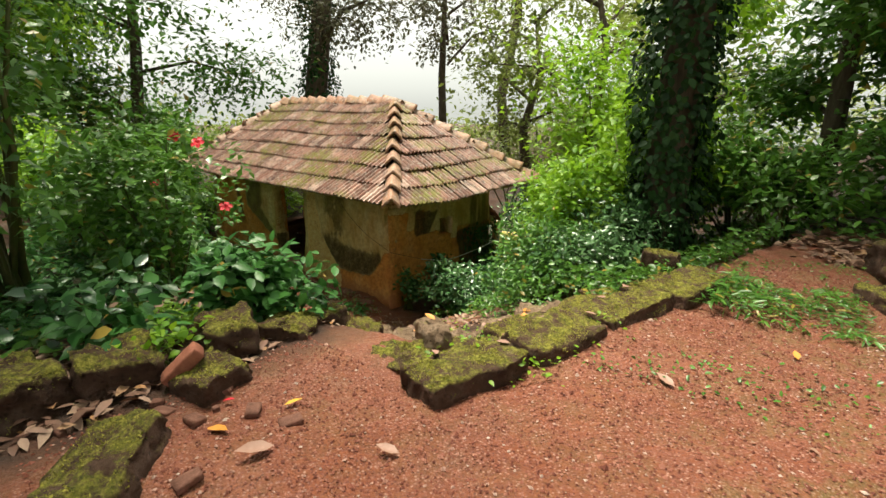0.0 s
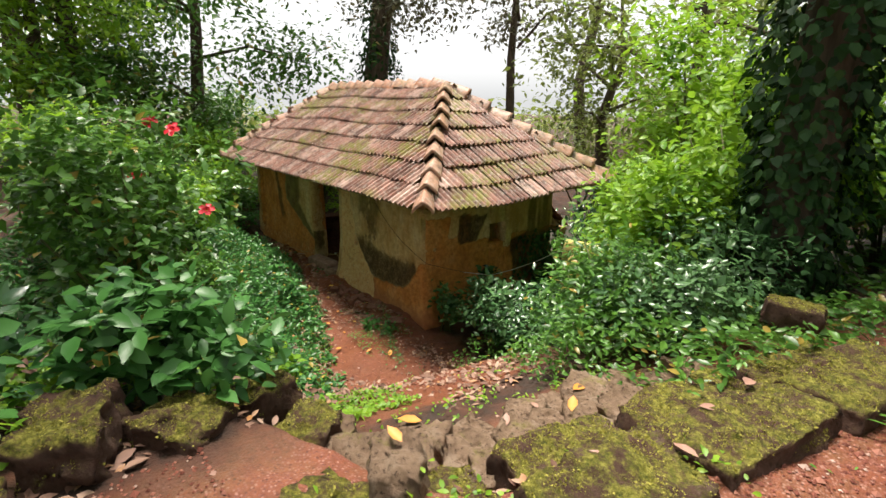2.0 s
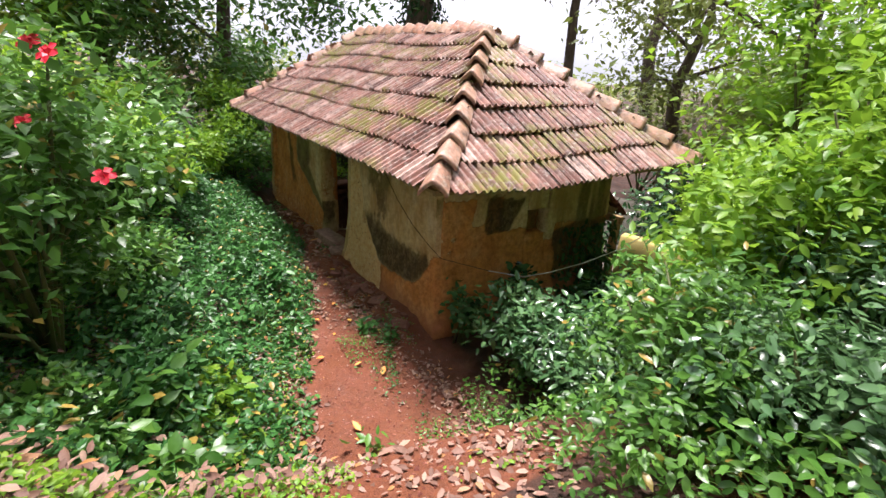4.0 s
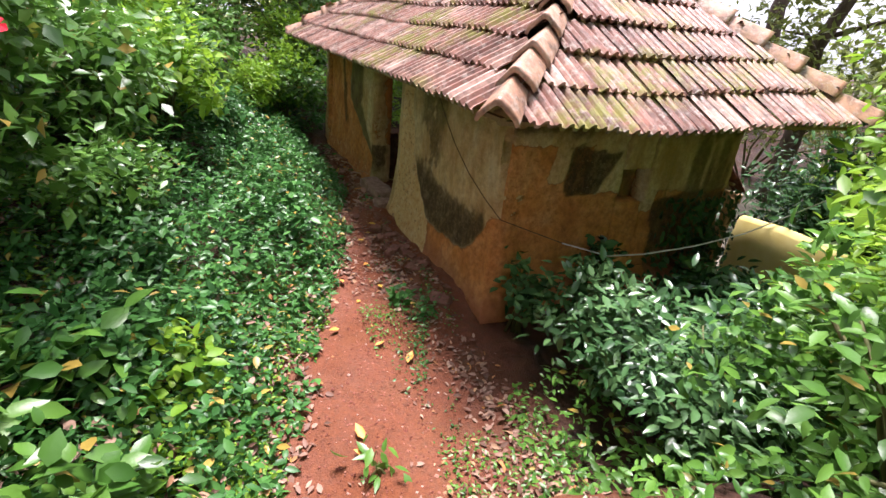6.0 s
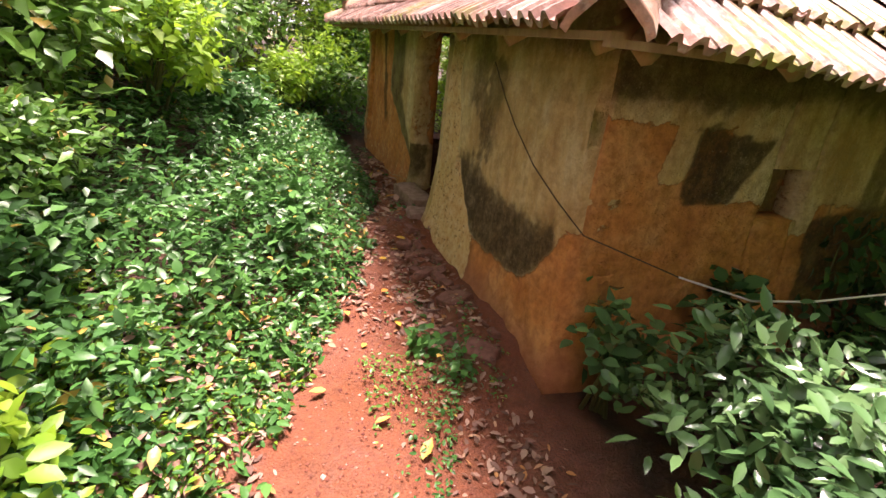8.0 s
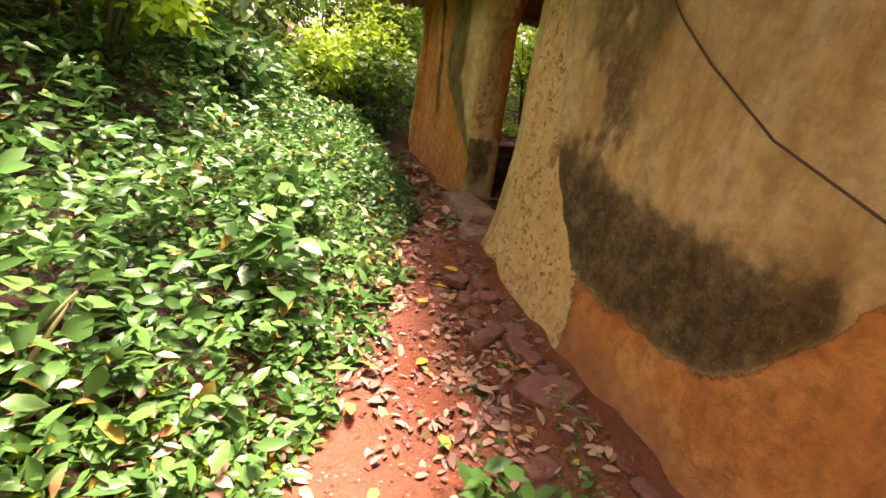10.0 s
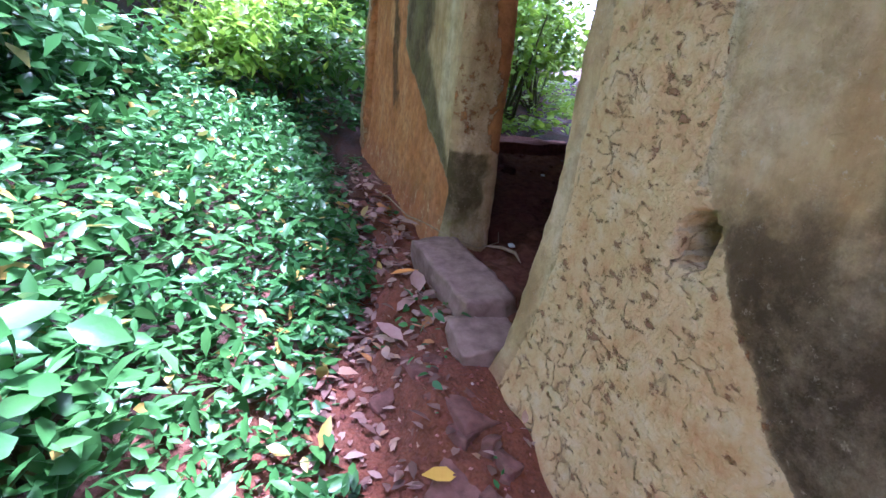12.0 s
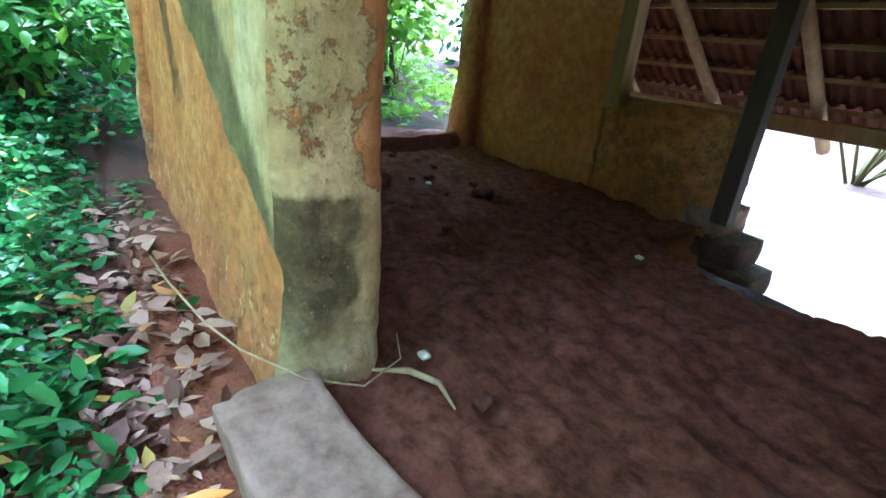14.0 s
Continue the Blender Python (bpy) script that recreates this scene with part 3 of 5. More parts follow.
def left_masks(u, z):
    """Wall on the far side of the door: a wedge of pale plaster over orange mud, green-black streak on its border."""
    w = 0.06 * wobble(u * 2.5, z * 2.5, 41) + 0.02 * wobble(u * 9, z * 9, 42)
    line = -9.55 - 1.9 * (z + 1.30) + w
    line = np.maximum(line, -10.75 + w)
    pl = smooth01(u - line, -0.05, 0.05)
    damp = pl * smooth01(-(u - line - 0.22 - 0.75 * np.clip(z + 1.25, 0, 0.7) + w), -0.10, 0.1)
    st = smooth01(-np.abs(u + 10.95 + 0.30 * (z + 1) + w), -0.15, -0.05) * smooth01(z, -1.25, -1.0) * 0.8
    low = smooth01(-z + 0.5 * w, 1.30, 1.55)
    # the last term darkens the wall top as on the end wall
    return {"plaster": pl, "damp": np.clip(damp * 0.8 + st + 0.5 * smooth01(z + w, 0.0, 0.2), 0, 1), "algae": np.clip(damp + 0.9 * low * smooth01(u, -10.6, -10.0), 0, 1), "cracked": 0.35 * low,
            "splash": smooth01(-z + w, 1.4, 1.62) * 0.3}


def jamb_masks(d, z):
    """Worn end of a wall at the doorway: mottled grey render, a black damp band, a green foot and raw mud along the inner edge."""
    w = 0.05 * wobble(d * 6, z * 5, 43) + 0.02 * wobble(d * 19, z * 17, 44)
    inner = smooth01(d + 1.2 * w, 0.25, 0.29)
    band = smooth01(-z + w, 1.12, 1.20) * (1 - smooth01(-z + w, 1.44, 1.56))
    foot = smooth01(-z + w, 1.44, 1.56)
    return {"plaster": np.clip(0.62 + 2.2 * w + band + foot - 0.9 * inner, 0, 1), "damp": np.clip(0.95 * band + 0.35 * foot + 0.8 * smooth01(w, 0.02, 0.07), 0, 1) * (1 - 0.8 * inner), "algae": np.clip(0.4 + foot, 0, 1),
            "cracked": np.zeros_like(z), "splash": smooth01(-z + w, 1.62, 1.74) * 0.5}


def right_masks(u, z):
    """End wall: raw orange mud at the corner, plaster remnants above it, a dark hollow coloured in beside the vent,
    shade painted black low at the far end.
    """
    w = 0.09 * wobble(u * 2.0, z * 2.0, 51) + 0.03 * wobble(u * 9, z * 9, 52)
    top = smooth01(z + 0.5 * w, -0.33, -0.27)
    strip = smooth01(-np.abs(u - 6.08 - 0.12 * (z + 0.5) + 0.4 * w), -0.12, -0.07) * smooth01(z, -0.66, -0.58)
    far = smooth01(u + 0.6 * w, 6.35, 6.45) * smooth01(z + 0.5 * w, -0.78, -0.72)
    by_vent = smooth01(-np.abs(u - 7.24 + 0.4 * w), -0.12, -0.07) * smooth01(z, -1.0, -0.92)
    pl = np.clip(np.maximum(np.maximum(top, strip), np.maximum(far, by_vent)), 0, 1)
    hollow = smooth01(-np.abs(u - 6.40 - 0.15 * (z + 0.6) + 0.6 * w) - 0.35 * np.clip(-z - 0.3, 0, 1), -0.36, -0.29) * smooth01(z, -0.78, -0.73) * smooth01(-z + w, 0.27, 0.34)
    # wall colour blackened for the deep shade low at the far end
    far_end_shade = smooth01(u + w, 7.30, 7.42) * smooth01(-z + w, 0.80, 0.95)
    # stained top band, also painted darker for the shade under the eave
    eave_shade_stain = 0.9 * smooth01(z + 1.2 * w, -0.32, -0.08)
    streak = 0.7 * smooth01(wobble(u * 3.2, z * 0.3, 55), 0.1, 0.6) * smooth01(u, 7.2, 7.5)
    damp = np.clip(np.maximum(np.maximum(hollow, 1.3 * far_end_shade), np.maximum(eave_shade_stain, streak)), 0, 1)
    return {"plaster": pl, "damp": damp, "algae": np.clip(smooth01(z, -0.5, 0) * 0.6 + streak, 0, 1), "cracked": smooth01(-z, 0.4, 0.7) * 0.2, "splash": smooth01(-z + w, 1.35, 1.7) * 0.6}


def place_front(a, d, z):
    return (a, 5.35 + d, z)


def place_west(a, d, z):
    return (a, 5.45 + d, z)


def place_right(a, d, z):
    return (-5.80 - d, a, z)


def place_left(a, d, z):
    return (-12.32 + d, a, z)


def place_back(a, d, z):
    return (a, 8.42 - d, z)


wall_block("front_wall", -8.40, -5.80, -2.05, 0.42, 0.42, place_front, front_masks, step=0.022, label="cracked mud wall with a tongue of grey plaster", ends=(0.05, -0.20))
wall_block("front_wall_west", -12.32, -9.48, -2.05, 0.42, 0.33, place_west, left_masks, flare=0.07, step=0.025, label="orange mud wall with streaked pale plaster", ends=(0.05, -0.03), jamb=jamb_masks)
wall_block("door_head", -9.5, -8.15, 0.22, 0.42, 0.40, place_front, plain_masks(0.5, 0.6), flare=0.15)
END = dict(flare=0.20, step=0.03)
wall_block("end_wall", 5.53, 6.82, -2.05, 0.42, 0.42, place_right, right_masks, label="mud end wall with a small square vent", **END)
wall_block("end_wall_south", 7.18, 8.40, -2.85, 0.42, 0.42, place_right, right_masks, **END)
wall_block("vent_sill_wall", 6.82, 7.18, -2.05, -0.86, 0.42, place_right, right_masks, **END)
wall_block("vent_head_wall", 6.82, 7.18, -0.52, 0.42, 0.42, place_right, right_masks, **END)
wall_block("vent_back", 6.80, 7.20, -0.9, -0.48, 0.2, lambda a, d, z: (-6.17 - d, a, z), plain_masks(0.1, 0.5), flare=0.0)
wall_block("west_wall", 5.46, 6.45, -2.05, 0.5, 0.35, place_left, plain_masks(0.7))
wall_block("west_wall_corner", 7.98, 8.42, -2.05, 0.5, 0.35, place_left, plain_masks(0.3))
wall_block("west_door_head", 6.45, 7.98, 0.12, 0.5, 0.35, place_left, plain_masks(0.3))
wall_block("back_wall", -12.32, -10.6, -2.05, 0.5, 0.33, place_back, plain_masks(0.25, 0.05))
wall_block("back_parapet", -10.6, -9.72, -2.05, -1.02, 0.33, place_back, plain_masks(0.9, 0.7))


def build_floor():
    xs, ys = np.linspace(-12.3, -5.9, 220), np.linspace(5.5, 8.5, 110)
    gx, gy = np.meshgrid(xs, ys)
    z = -1.68 + 0.025 * wobble(gx * 4, gy * 4, 61) + 0.02 * wobble(gx * 12, gy * 12, 62)
    i = (np.arange(109)[:, None] * 220 + np.arange(219)[None]).ravel()
    i = i[(gy.ravel()[i] < 7.45 + 0.08 * np.sin(7 * gx.ravel()[i])) | (gx.ravel()[i] < -9.75)]
    V = np.stack([gx, gy, z], -1).reshape(-1, 3)
    ob = in_house(mesh_object("floor", V, np.stack([i, i + 1, i + 221, i + 220], 1), FLOOR, None, True, "beaten red-brown earth floor"))


build_floor()


def sag(x, y):
    """How far the old roof has sunk."""
    return -0.025 * math.sin(2.1 * x + 0.4) * math.sin(1.3 * y) - 0.06 * max(0.0, 1 - abs(x + 5.3) / 1.2) * max(0.0, 1 - abs(y - 6.3) / 1.5)


# faces of the roof: origin at an eave corner, direction along the eave, direction up the slope
def slope_face(a, b, up_xy, run):
    a, b = Vector(a), Vector(b)
    along = (b - a).normalized()
    up = Vector((up_xy[0] * run, up_xy[1] * run, RIDGE_Z - a.z))
    length = up.length
    up = up / length
    return a, along, up, (b - a).length, length


EAVE_Z = 0.06
FRONT = slope_face((EAVE_L, EAVE_F, EAVE_Z), (EAVE_R, EAVE_F, EAVE_Z), (0, 1), RIDGE_Y - EAVE_F)
RIGHT = slope_face((EAVE_R, EAVE_F, EAVE_Z - 0.02), (EAVE_R, EAVE_B, EAVE_Z - 0.04), (-1, 0), EAVE_R - RIDGE_R)
BACK = slope_face((EAVE_R, EAVE_B, EAVE_Z), (EAVE_L, EAVE_B, EAVE_Z), (0, -1), EAVE_B - RIDGE_Y)
LEFT = slope_face((EAVE_L, EAVE_B, EAVE_Z), (EAVE_L, EAVE_F, EAVE_Z), (1, 0), RIDGE_L - EAVE_L)


def tile_shape(width=0.205, length=0.42, thick=0.024):
    """An interlocking clay tile: two ribs and two troughs along it, a thick lower edge."""
    prof = [(0.0, 0.012), (0.08, 0.030), (0.17, 0.030), (0.26, 0.0), (0.42, -0.004), (0.50, 0.018), (0.56, 0.030), (0.68, 0.030), (0.76, 0.0), (0.92, -0.004), (1.0, 0.014)]
    V, F = [], []
    for yy, dz in ((0.0, 0.0), (0.03, 0.004), (length, -0.004)):
        for px, pz in prof:
            V.append(((px - 0.5) * width, yy, pz + dz + 0.012))
    n = len(prof)
    for px, pz in prof:
        V.append(((px - 0.5) * width, 0.002, pz - thick + 0.008))
    for r in range(2):
        for k in range(n - 1):
            F.append((r * n + k, r * n + k + 1, (r + 1) * n + k + 1, (r + 1) * n + k))
    for k in range(n - 1):
        F.append((3 * n + k, 3 * n + k + 1, k + 1, k))
    me = bpy.data.meshes.new("roof_tile")
    me.from_pydata(V, [], F)
    me.materials.append(TILE)
    me.update()
    return me


TILE_MESH = tile_shape()
roof = in_house(part("roof", beam(beam(bmesh.new(), (RIDGE_R, RIDGE_Y, RIDGE_Z - 0.14), (RIDGE_L, RIDGE_Y, RIDGE_Z - 0.14), 0.10, 0.14), (EAVE_L + 0.6, 5.56, 0.44), (EAVE_R - 0.7, 5.56, 0.44), 0.12, 0.1), TIMBER, None,
                     "hip roof of weathered interlocking clay tiles"))


def tile_matrix(face, s, t, lift=0.0, jitter=(0, 0, 0)):
    o, along, up, w, l = face
    nrm = along.cross(up).normalized()
    p = o + along * s + up * t + nrm * lift
    p.z += sag(p.x, p.y)
    m = Matrix((along, up, nrm)).transposed().to_4x4()
    m.translation = p
    return m @ pose(0, 0, 0, *jitter)


def lay_tiles(face, left_run, right_run, rows, pitch, as_parts):
    """Courses of tiles over a face whose ends run in by left_run and right_run at the top."""
    o, along, up, w, l = face
    course = l / rows
    rng = random.Random(int(w * 100))
    for r in range(rows):
        t = r * course
        f = t / l
        s0, s1 = left_run * f, w - right_run * f
        n = int((s1 - s0) / pitch) + 1
        for k in range(n):
            s = s0 + (k + 0.5) * (s1 - s0) / n
            top_in = left_run * (t + 0.2) / l < s < w - right_run * (t + 0.2) / l
            if not top_in:
                continue
            m = tile_matrix(face, s, t - 0.03 + rng.uniform(-0.012, 0.012), 0.055 + rng.uniform(0, 0.012), (-5.5 + rng.uniform(-0.8, 0.8), rng.uniform(-1.5, 1.5), rng.uniform(-1.2, 1.2)))
            yield m


TILES_AS_PARTS = list(lay_tiles(RIGHT, RIDGE_Y - EAVE_F, EAVE_B - RIDGE_Y, 7, 0.2, True)) + [
    m for m in lay_tiles(FRONT, RIDGE_L - EAVE_L, EAVE_R - RIDGE_R, 7, 0.2, True)]
TILES_JOINED = list(lay_tiles(BACK, EAVE_R - RIDGE_R, RIDGE_L - EAVE_L, 6, 0.2, False)) + list(lay_tiles(LEFT, EAVE_B - RIDGE_Y, RIDGE_Y - EAVE_F, 6, 0.2, False))


def cap_shape(length=0.42):
    """A half-round hip tile, wider at its lower end."""
    V, F = [], []
    prof = [(-1.0, -0.25), (-0.86, 0.05), (-0.5, 0.42), (-0.16, 0.76), (0.0, 0.82), (0.16, 0.76), (0.5, 0.42), (0.86, 0.05), (1.0, -0.25)]
    for yy, r, dz in ((0.0, 0.140, 0.012), (0.05, 0.136, 0.010), (length, 0.112, -0.012)):
        V += [(px * r, yy, pz * r + dz) for px, pz in prof]
    V += [(px * 0.118, 0.004, pz * 0.118 - 0.012) for px, pz in prof]
    for r in range(2):
        for j in range(8):
            F.append((r * 9 + j, r * 9 + j + 1, r * 9 + j + 10, r * 9 + j + 9))
    for j in range(8):
        F.append((27 + j, 28 + j, j + 1, j))
    me = bpy.data.meshes.new("hip_tile")
    me.from_pydata(V, [], F)
    me.materials.append(CAP_TILE)
    me.polygons.foreach_set("use_smooth", np.ones(len(me.polygons), dtype=bool))
    me.update()
    return me


CAP_MESH = cap_shape()


def cap_row(a, b, count, name, rng=random.Random(5)):
    a, b = Vector(a), Vector(b)
    d = (b - a)
    step = d / count
    y = d.normalized()
    x = y.cross(Vector((0, 0, 1))).normalized()
    z = x.cross(y)
    for k in range(count):
        p = a + step * k
        p = p + z * (0.045 + 0.012 * (k % 2)) + x * rng.uniform(-0.012, 0.012)
        p.z += sag(p.x, p.y)
        m = Matrix((x, y, z)).transposed().to_4x4()
        m.translation = p
        ob = new(name, CAP_MESH)
        in_house(ob, roof)
        ob.matrix_basis = m @ pose(0, 0, 0, -5 + rng.uniform(-1.5, 1.5), rng.uniform(-4, 4), rng.uniform(-2.5, 2.5))


APEX_R, APEX_L = (RIDGE_R, RIDGE_Y, RIDGE_Z), (RIDGE_L, RIDGE_Y, RIDGE_Z)
cap_row((EAVE_R + 0.03, EAVE_F - 0.03, EAVE_Z - 0.01), APEX_R, 9, "hip_tile")
cap_row((EAVE_R + 0.03, EAVE_B + 0.03, EAVE_Z - 0.02), APEX_R, 8, "hip_tile")
cap_row((EAVE_L, EAVE_F, EAVE_Z), APEX_L, 8, "hip_tile")
cap_row(APEX_L, APEX_R, 11, "ridge_tile")


def build_roof_frame():
    """Rafters and battens under the tiles."""
    def rafters(face, left_run, right_run, name, gap):
        o, along, up, w, l = face
        nrm = along.cross(up).normalized()
        s = 0.3
        while s < w:
            top = min(1.0, s / max(left_run, 0.01), (w - s) / max(right_run, 0.01)) * l
            if top > 0.3:
                a = o + along * s + up * 0.12 - nrm * 0.10
                b = o + along * s + up * top - nrm * 0.10
                v, f = pole([a, (a + b) / 2 + Vector((0.01, 0.01, -0.02)), b], [0.045, 0.04, 0.038], 7)
                in_house(mesh_object(name, v, f, TIMBER, None, True), roof)
            s += gap
        for r in range(8):
            t = 0.06 + r * l / 7.2
            if t > l:
                break
            f0, f1 = left_run * t / l, w - right_run * t / l
            if f1 - f0 > 0.3:
                in_house(part("batten", beam(bmesh.new(), o + along * f0 + up * t - nrm * 0.035, o + along * f1 + up * t - nrm * 0.035, 0.045, 0.028, 0), TIMBER, None), roof)
    rafters(FRONT, RIDGE_L - EAVE_L, EAVE_R - RIDGE_R, "rafter", 0.75)
    rafters(RIGHT, RIDGE_Y - EAVE_F, EAVE_B - RIDGE_Y, "rafter", 0.75)
    rafters(BACK, EAVE_R - RIDGE_R, RIDGE_L - EAVE_L, "rafter", 0.75)


build_roof_frame()


def lean_to():
    """Low lean-to roof behind the house, seen from below through the broken back wall."""
    o = Vector((-6.6, 9.75, -1.16))
    up = Vector((0, -1.75, 1.36))
    face = (o, Vector((-1, 0, 0)), up.normalized(), 5.6, up.length)
    for r in range(7):
        t = r * 0.32
        in_house(part("batten", beam(bmesh.new(), o + face[2] * t - Vector((0, 0, 0.03)), o + face[2] * t + Vector((-5.6, 0, -0.03)), 0.05, 0.03, 0), TIMBER, None), roof)
    for k in range(8):
        a = o + Vector((-0.1 - k * 0.78, 0.06, -0.14))
        v, f = pole([a, a + face[2] * 1.1 + Vector((0.02, 0, -0.02)), a + face[2] * 2.2], [0.05, 0.045, 0.045], 7)
        in_house(mesh_object("rafter", v, f, TIMBER, None, True), roof)
    in_house(part("eave_beam", beam(bmesh.new(), (-6.4, 9.4, -1.12), (-12.2, 9.4, -1.12), 0.08, 0.12), TIMBER, None), roof)
    for k in range(2):
        x = -6.5 - 5.7 * k
        in_house(part("eave_post", beam(bmesh.new(), (x, 9.4, -2.9), (x, 9.4, -1.12), 0.11, 0.11), TIMBER, None), roof)
    for r in range(7):
        for k in range(28):
            yield tile_matrix(face, 0.1 + k * 0.2, r * 0.32 - 0.02, 0.03, (4.2, 0, 0))


LEAN_TO = list(lean_to())
in_house(part("post", beam(bmesh.new(), (-9.62, 8.05, -1.6), (-9.62, 8.05, 0.6), 0.10, 0.10), DARK_TIMBER, None, "dark leaning timber post"))
in_house(part("post", beam(bmesh.new(), (-10.55, 8.12, -1.1), (-10.55, 8.12, 0.5), 0.11, 0.12), TIMBER, None, "squared pale timber post"))
for k, (bx, bz) in enumerate(((-9.80, -1.62), (-9.66, -1.79), (-9.56, -1.95), (-9.50, -2.12))):
    b = rock("brick", (0.34, 0.32, 0.16), 70 + k, SLAB if k == 0 else LATERITE, 0.06, 3)
    b.location = (bx, 8.25, bz)
    in_house(b)


# ---- retaining wall, stones, steps ----
MOSS_TUFT = leaf_material("moss_tuft", (0.06, 0.07, 0.012), (0.22, 0.20, 0.03), (0.46, 0.41, 0.08), rough=0.8, through_light=0.2)


def moss_on(block, count, seed):
    """Short tufts of moss in patches over the upper faces of a stone."""
    rng = np.random.default_rng(seed)
    me = block.data
    tops = [q for q in me.polygons if q.normal.z > 0.45]
    area = np.array([q.area for q in tops])
    pos, ups = [], []
    for i in rng.choice(len(tops), count, p=area / area.sum()):
        q = tops[i]
        a, b, c, d = [me.vertices[j].co for j in q.vertices][:4]
        s, t = rng.uniform(), rng.uniform()
        p = a.lerp(b, s).lerp(d.lerp(c, s), t)
        if noise.noise(p * 7 + Vector((seed * 1.7, 0, 0))) + 0.5 * noise.noise(p * 21) > -0.12:
            pos.append(tuple(p))
            ups.append(tuple(q.normal))
    pos, ups = np.array(pos), np.array(ups)
    n = len(pos)
    ahead = ups * 0.55 + rng.normal(size=(n, 3)) * 0.6
    ln = rng.uniform(0.006, 0.015, n)
    leaf_mesh("moss", pos - ups * 0.003, ahead, ups + rng.normal(size=(n, 3)) * 0.4, ln, ln * rng.uniform(0.4, 0.8, n), MOSS_TUFT, block)


def stone_row():
    wall = thing("retaining_wall", "low moss-grown wall of laterite blocks along the gravel", "wall", (-1.5, 3.0, -0.2))
    inv = Matrix.Translation((1.5, -3.0, 0.2))
    rng = random.Random(3)
    y = 1.66
    k = 0
    while y < 4.1:
        ln = rng.uniform(0.6, 1.0)
        for side, (w, dz) in enumerate(((0.34, 0.0), (0.30, -0.12))):
            yc = y + ln / 2 + side * 0.15
            xc = -1.55 + 0.235 * (yc - 2.0) - 0.33 * side
            b = rock("stone_block", (w, ln * (0.97 if side == 0 else 0.9), 0.34), 10 + k, MOSSY, 0.10, 13)
            b.parent = wall
            b.matrix_parent_inverse = inv
            b.matrix_basis = pose(xc, yc, -0.075 + dz + rng.uniform(-0.02, 0.02), rng.uniform(-2, 2), rng.uniform(-3, 3), -13.2 + rng.uniform(-3, 3))
            moss_on(b, 4200, 70 + k)
            k += 1
        y += ln
    return wall


stone_row()

LOOSE = [  # x, y, top, sx, sy, sz, turn
    (-1.98, 1.93, 0.03, 0.34, 0.30, 0.30, 20), (-2.62, 2.15, -0.08, 0.30, 0.28, 0.26, 40), (-2.95, 2.05, -0.02, 0.25, 0.3, 0.3, 10),
    (-2.85, 1.30, 0.20, 0.38, 0.30, 0.34, -15), (-2.78, 1.68, 0.08, 0.32, 0.30, 0.26, 30), (-2.50, 1.02, 0.12, 0.30, 0.28, 0.24, 12),
    (-2.95, 0.72, 0.17, 0.42, 0.34, 0.36, -8), (-3.05, 0.28, 0.16, 0.45, 0.36, 0.34, 15), (-2.12, 0.44, 0.12, 0.50, 0.30, 0.26, -38),
    (-3.15, -0.2, 0.15, 0.4, 0.4, 0.34, 5), (-1.52, 5.18, 0.04, 0.34, 0.26, 0.16, 10), (0.55, 5.9, 0.28, 0.8, 0.55, 0.5, 25), (0.42, 5.05, 0.16, 0.75, 0.4, 0.32, 35)]
for k, (sx, sy, top, a, b, c, turn) in enumerate(LOOSE):
    r = rock("stone", (a, b, c), 40 + k, MOSSY, 0.16, 10)
    r.matrix_world = pose(sx, sy, top - c / 2, random.uniform(-6, 6), random.uniform(-6, 6), turn)
    moss_on(r, 1800, 90 + k)
    tagged(r, "moss-topped block of red laterite lying on the earth", "stone", "laterite blocks by the path")

for k, (sx, sy, top, a, b, c, turn) in enumerate(((-9.06, 5.45, -1.60, 0.76, 0.25, 0.16, 3), (-8.55, 5.41, -1.66, 0.26, 0.27, 0.20, -4), (-8.32, 5.27, -1.74, 0.26, 0.2, 0.14, 10))):
    r = rock("door_step", (a, b, c), 60 + k, SLAB, 0.09, 12)
    r.matrix_world = pose(sx, sy, top - c / 2, 2, -1, turn)
    tagged(r, "worn grey stone slab forming the threshold of the doorway", "step", "threshold slabs")


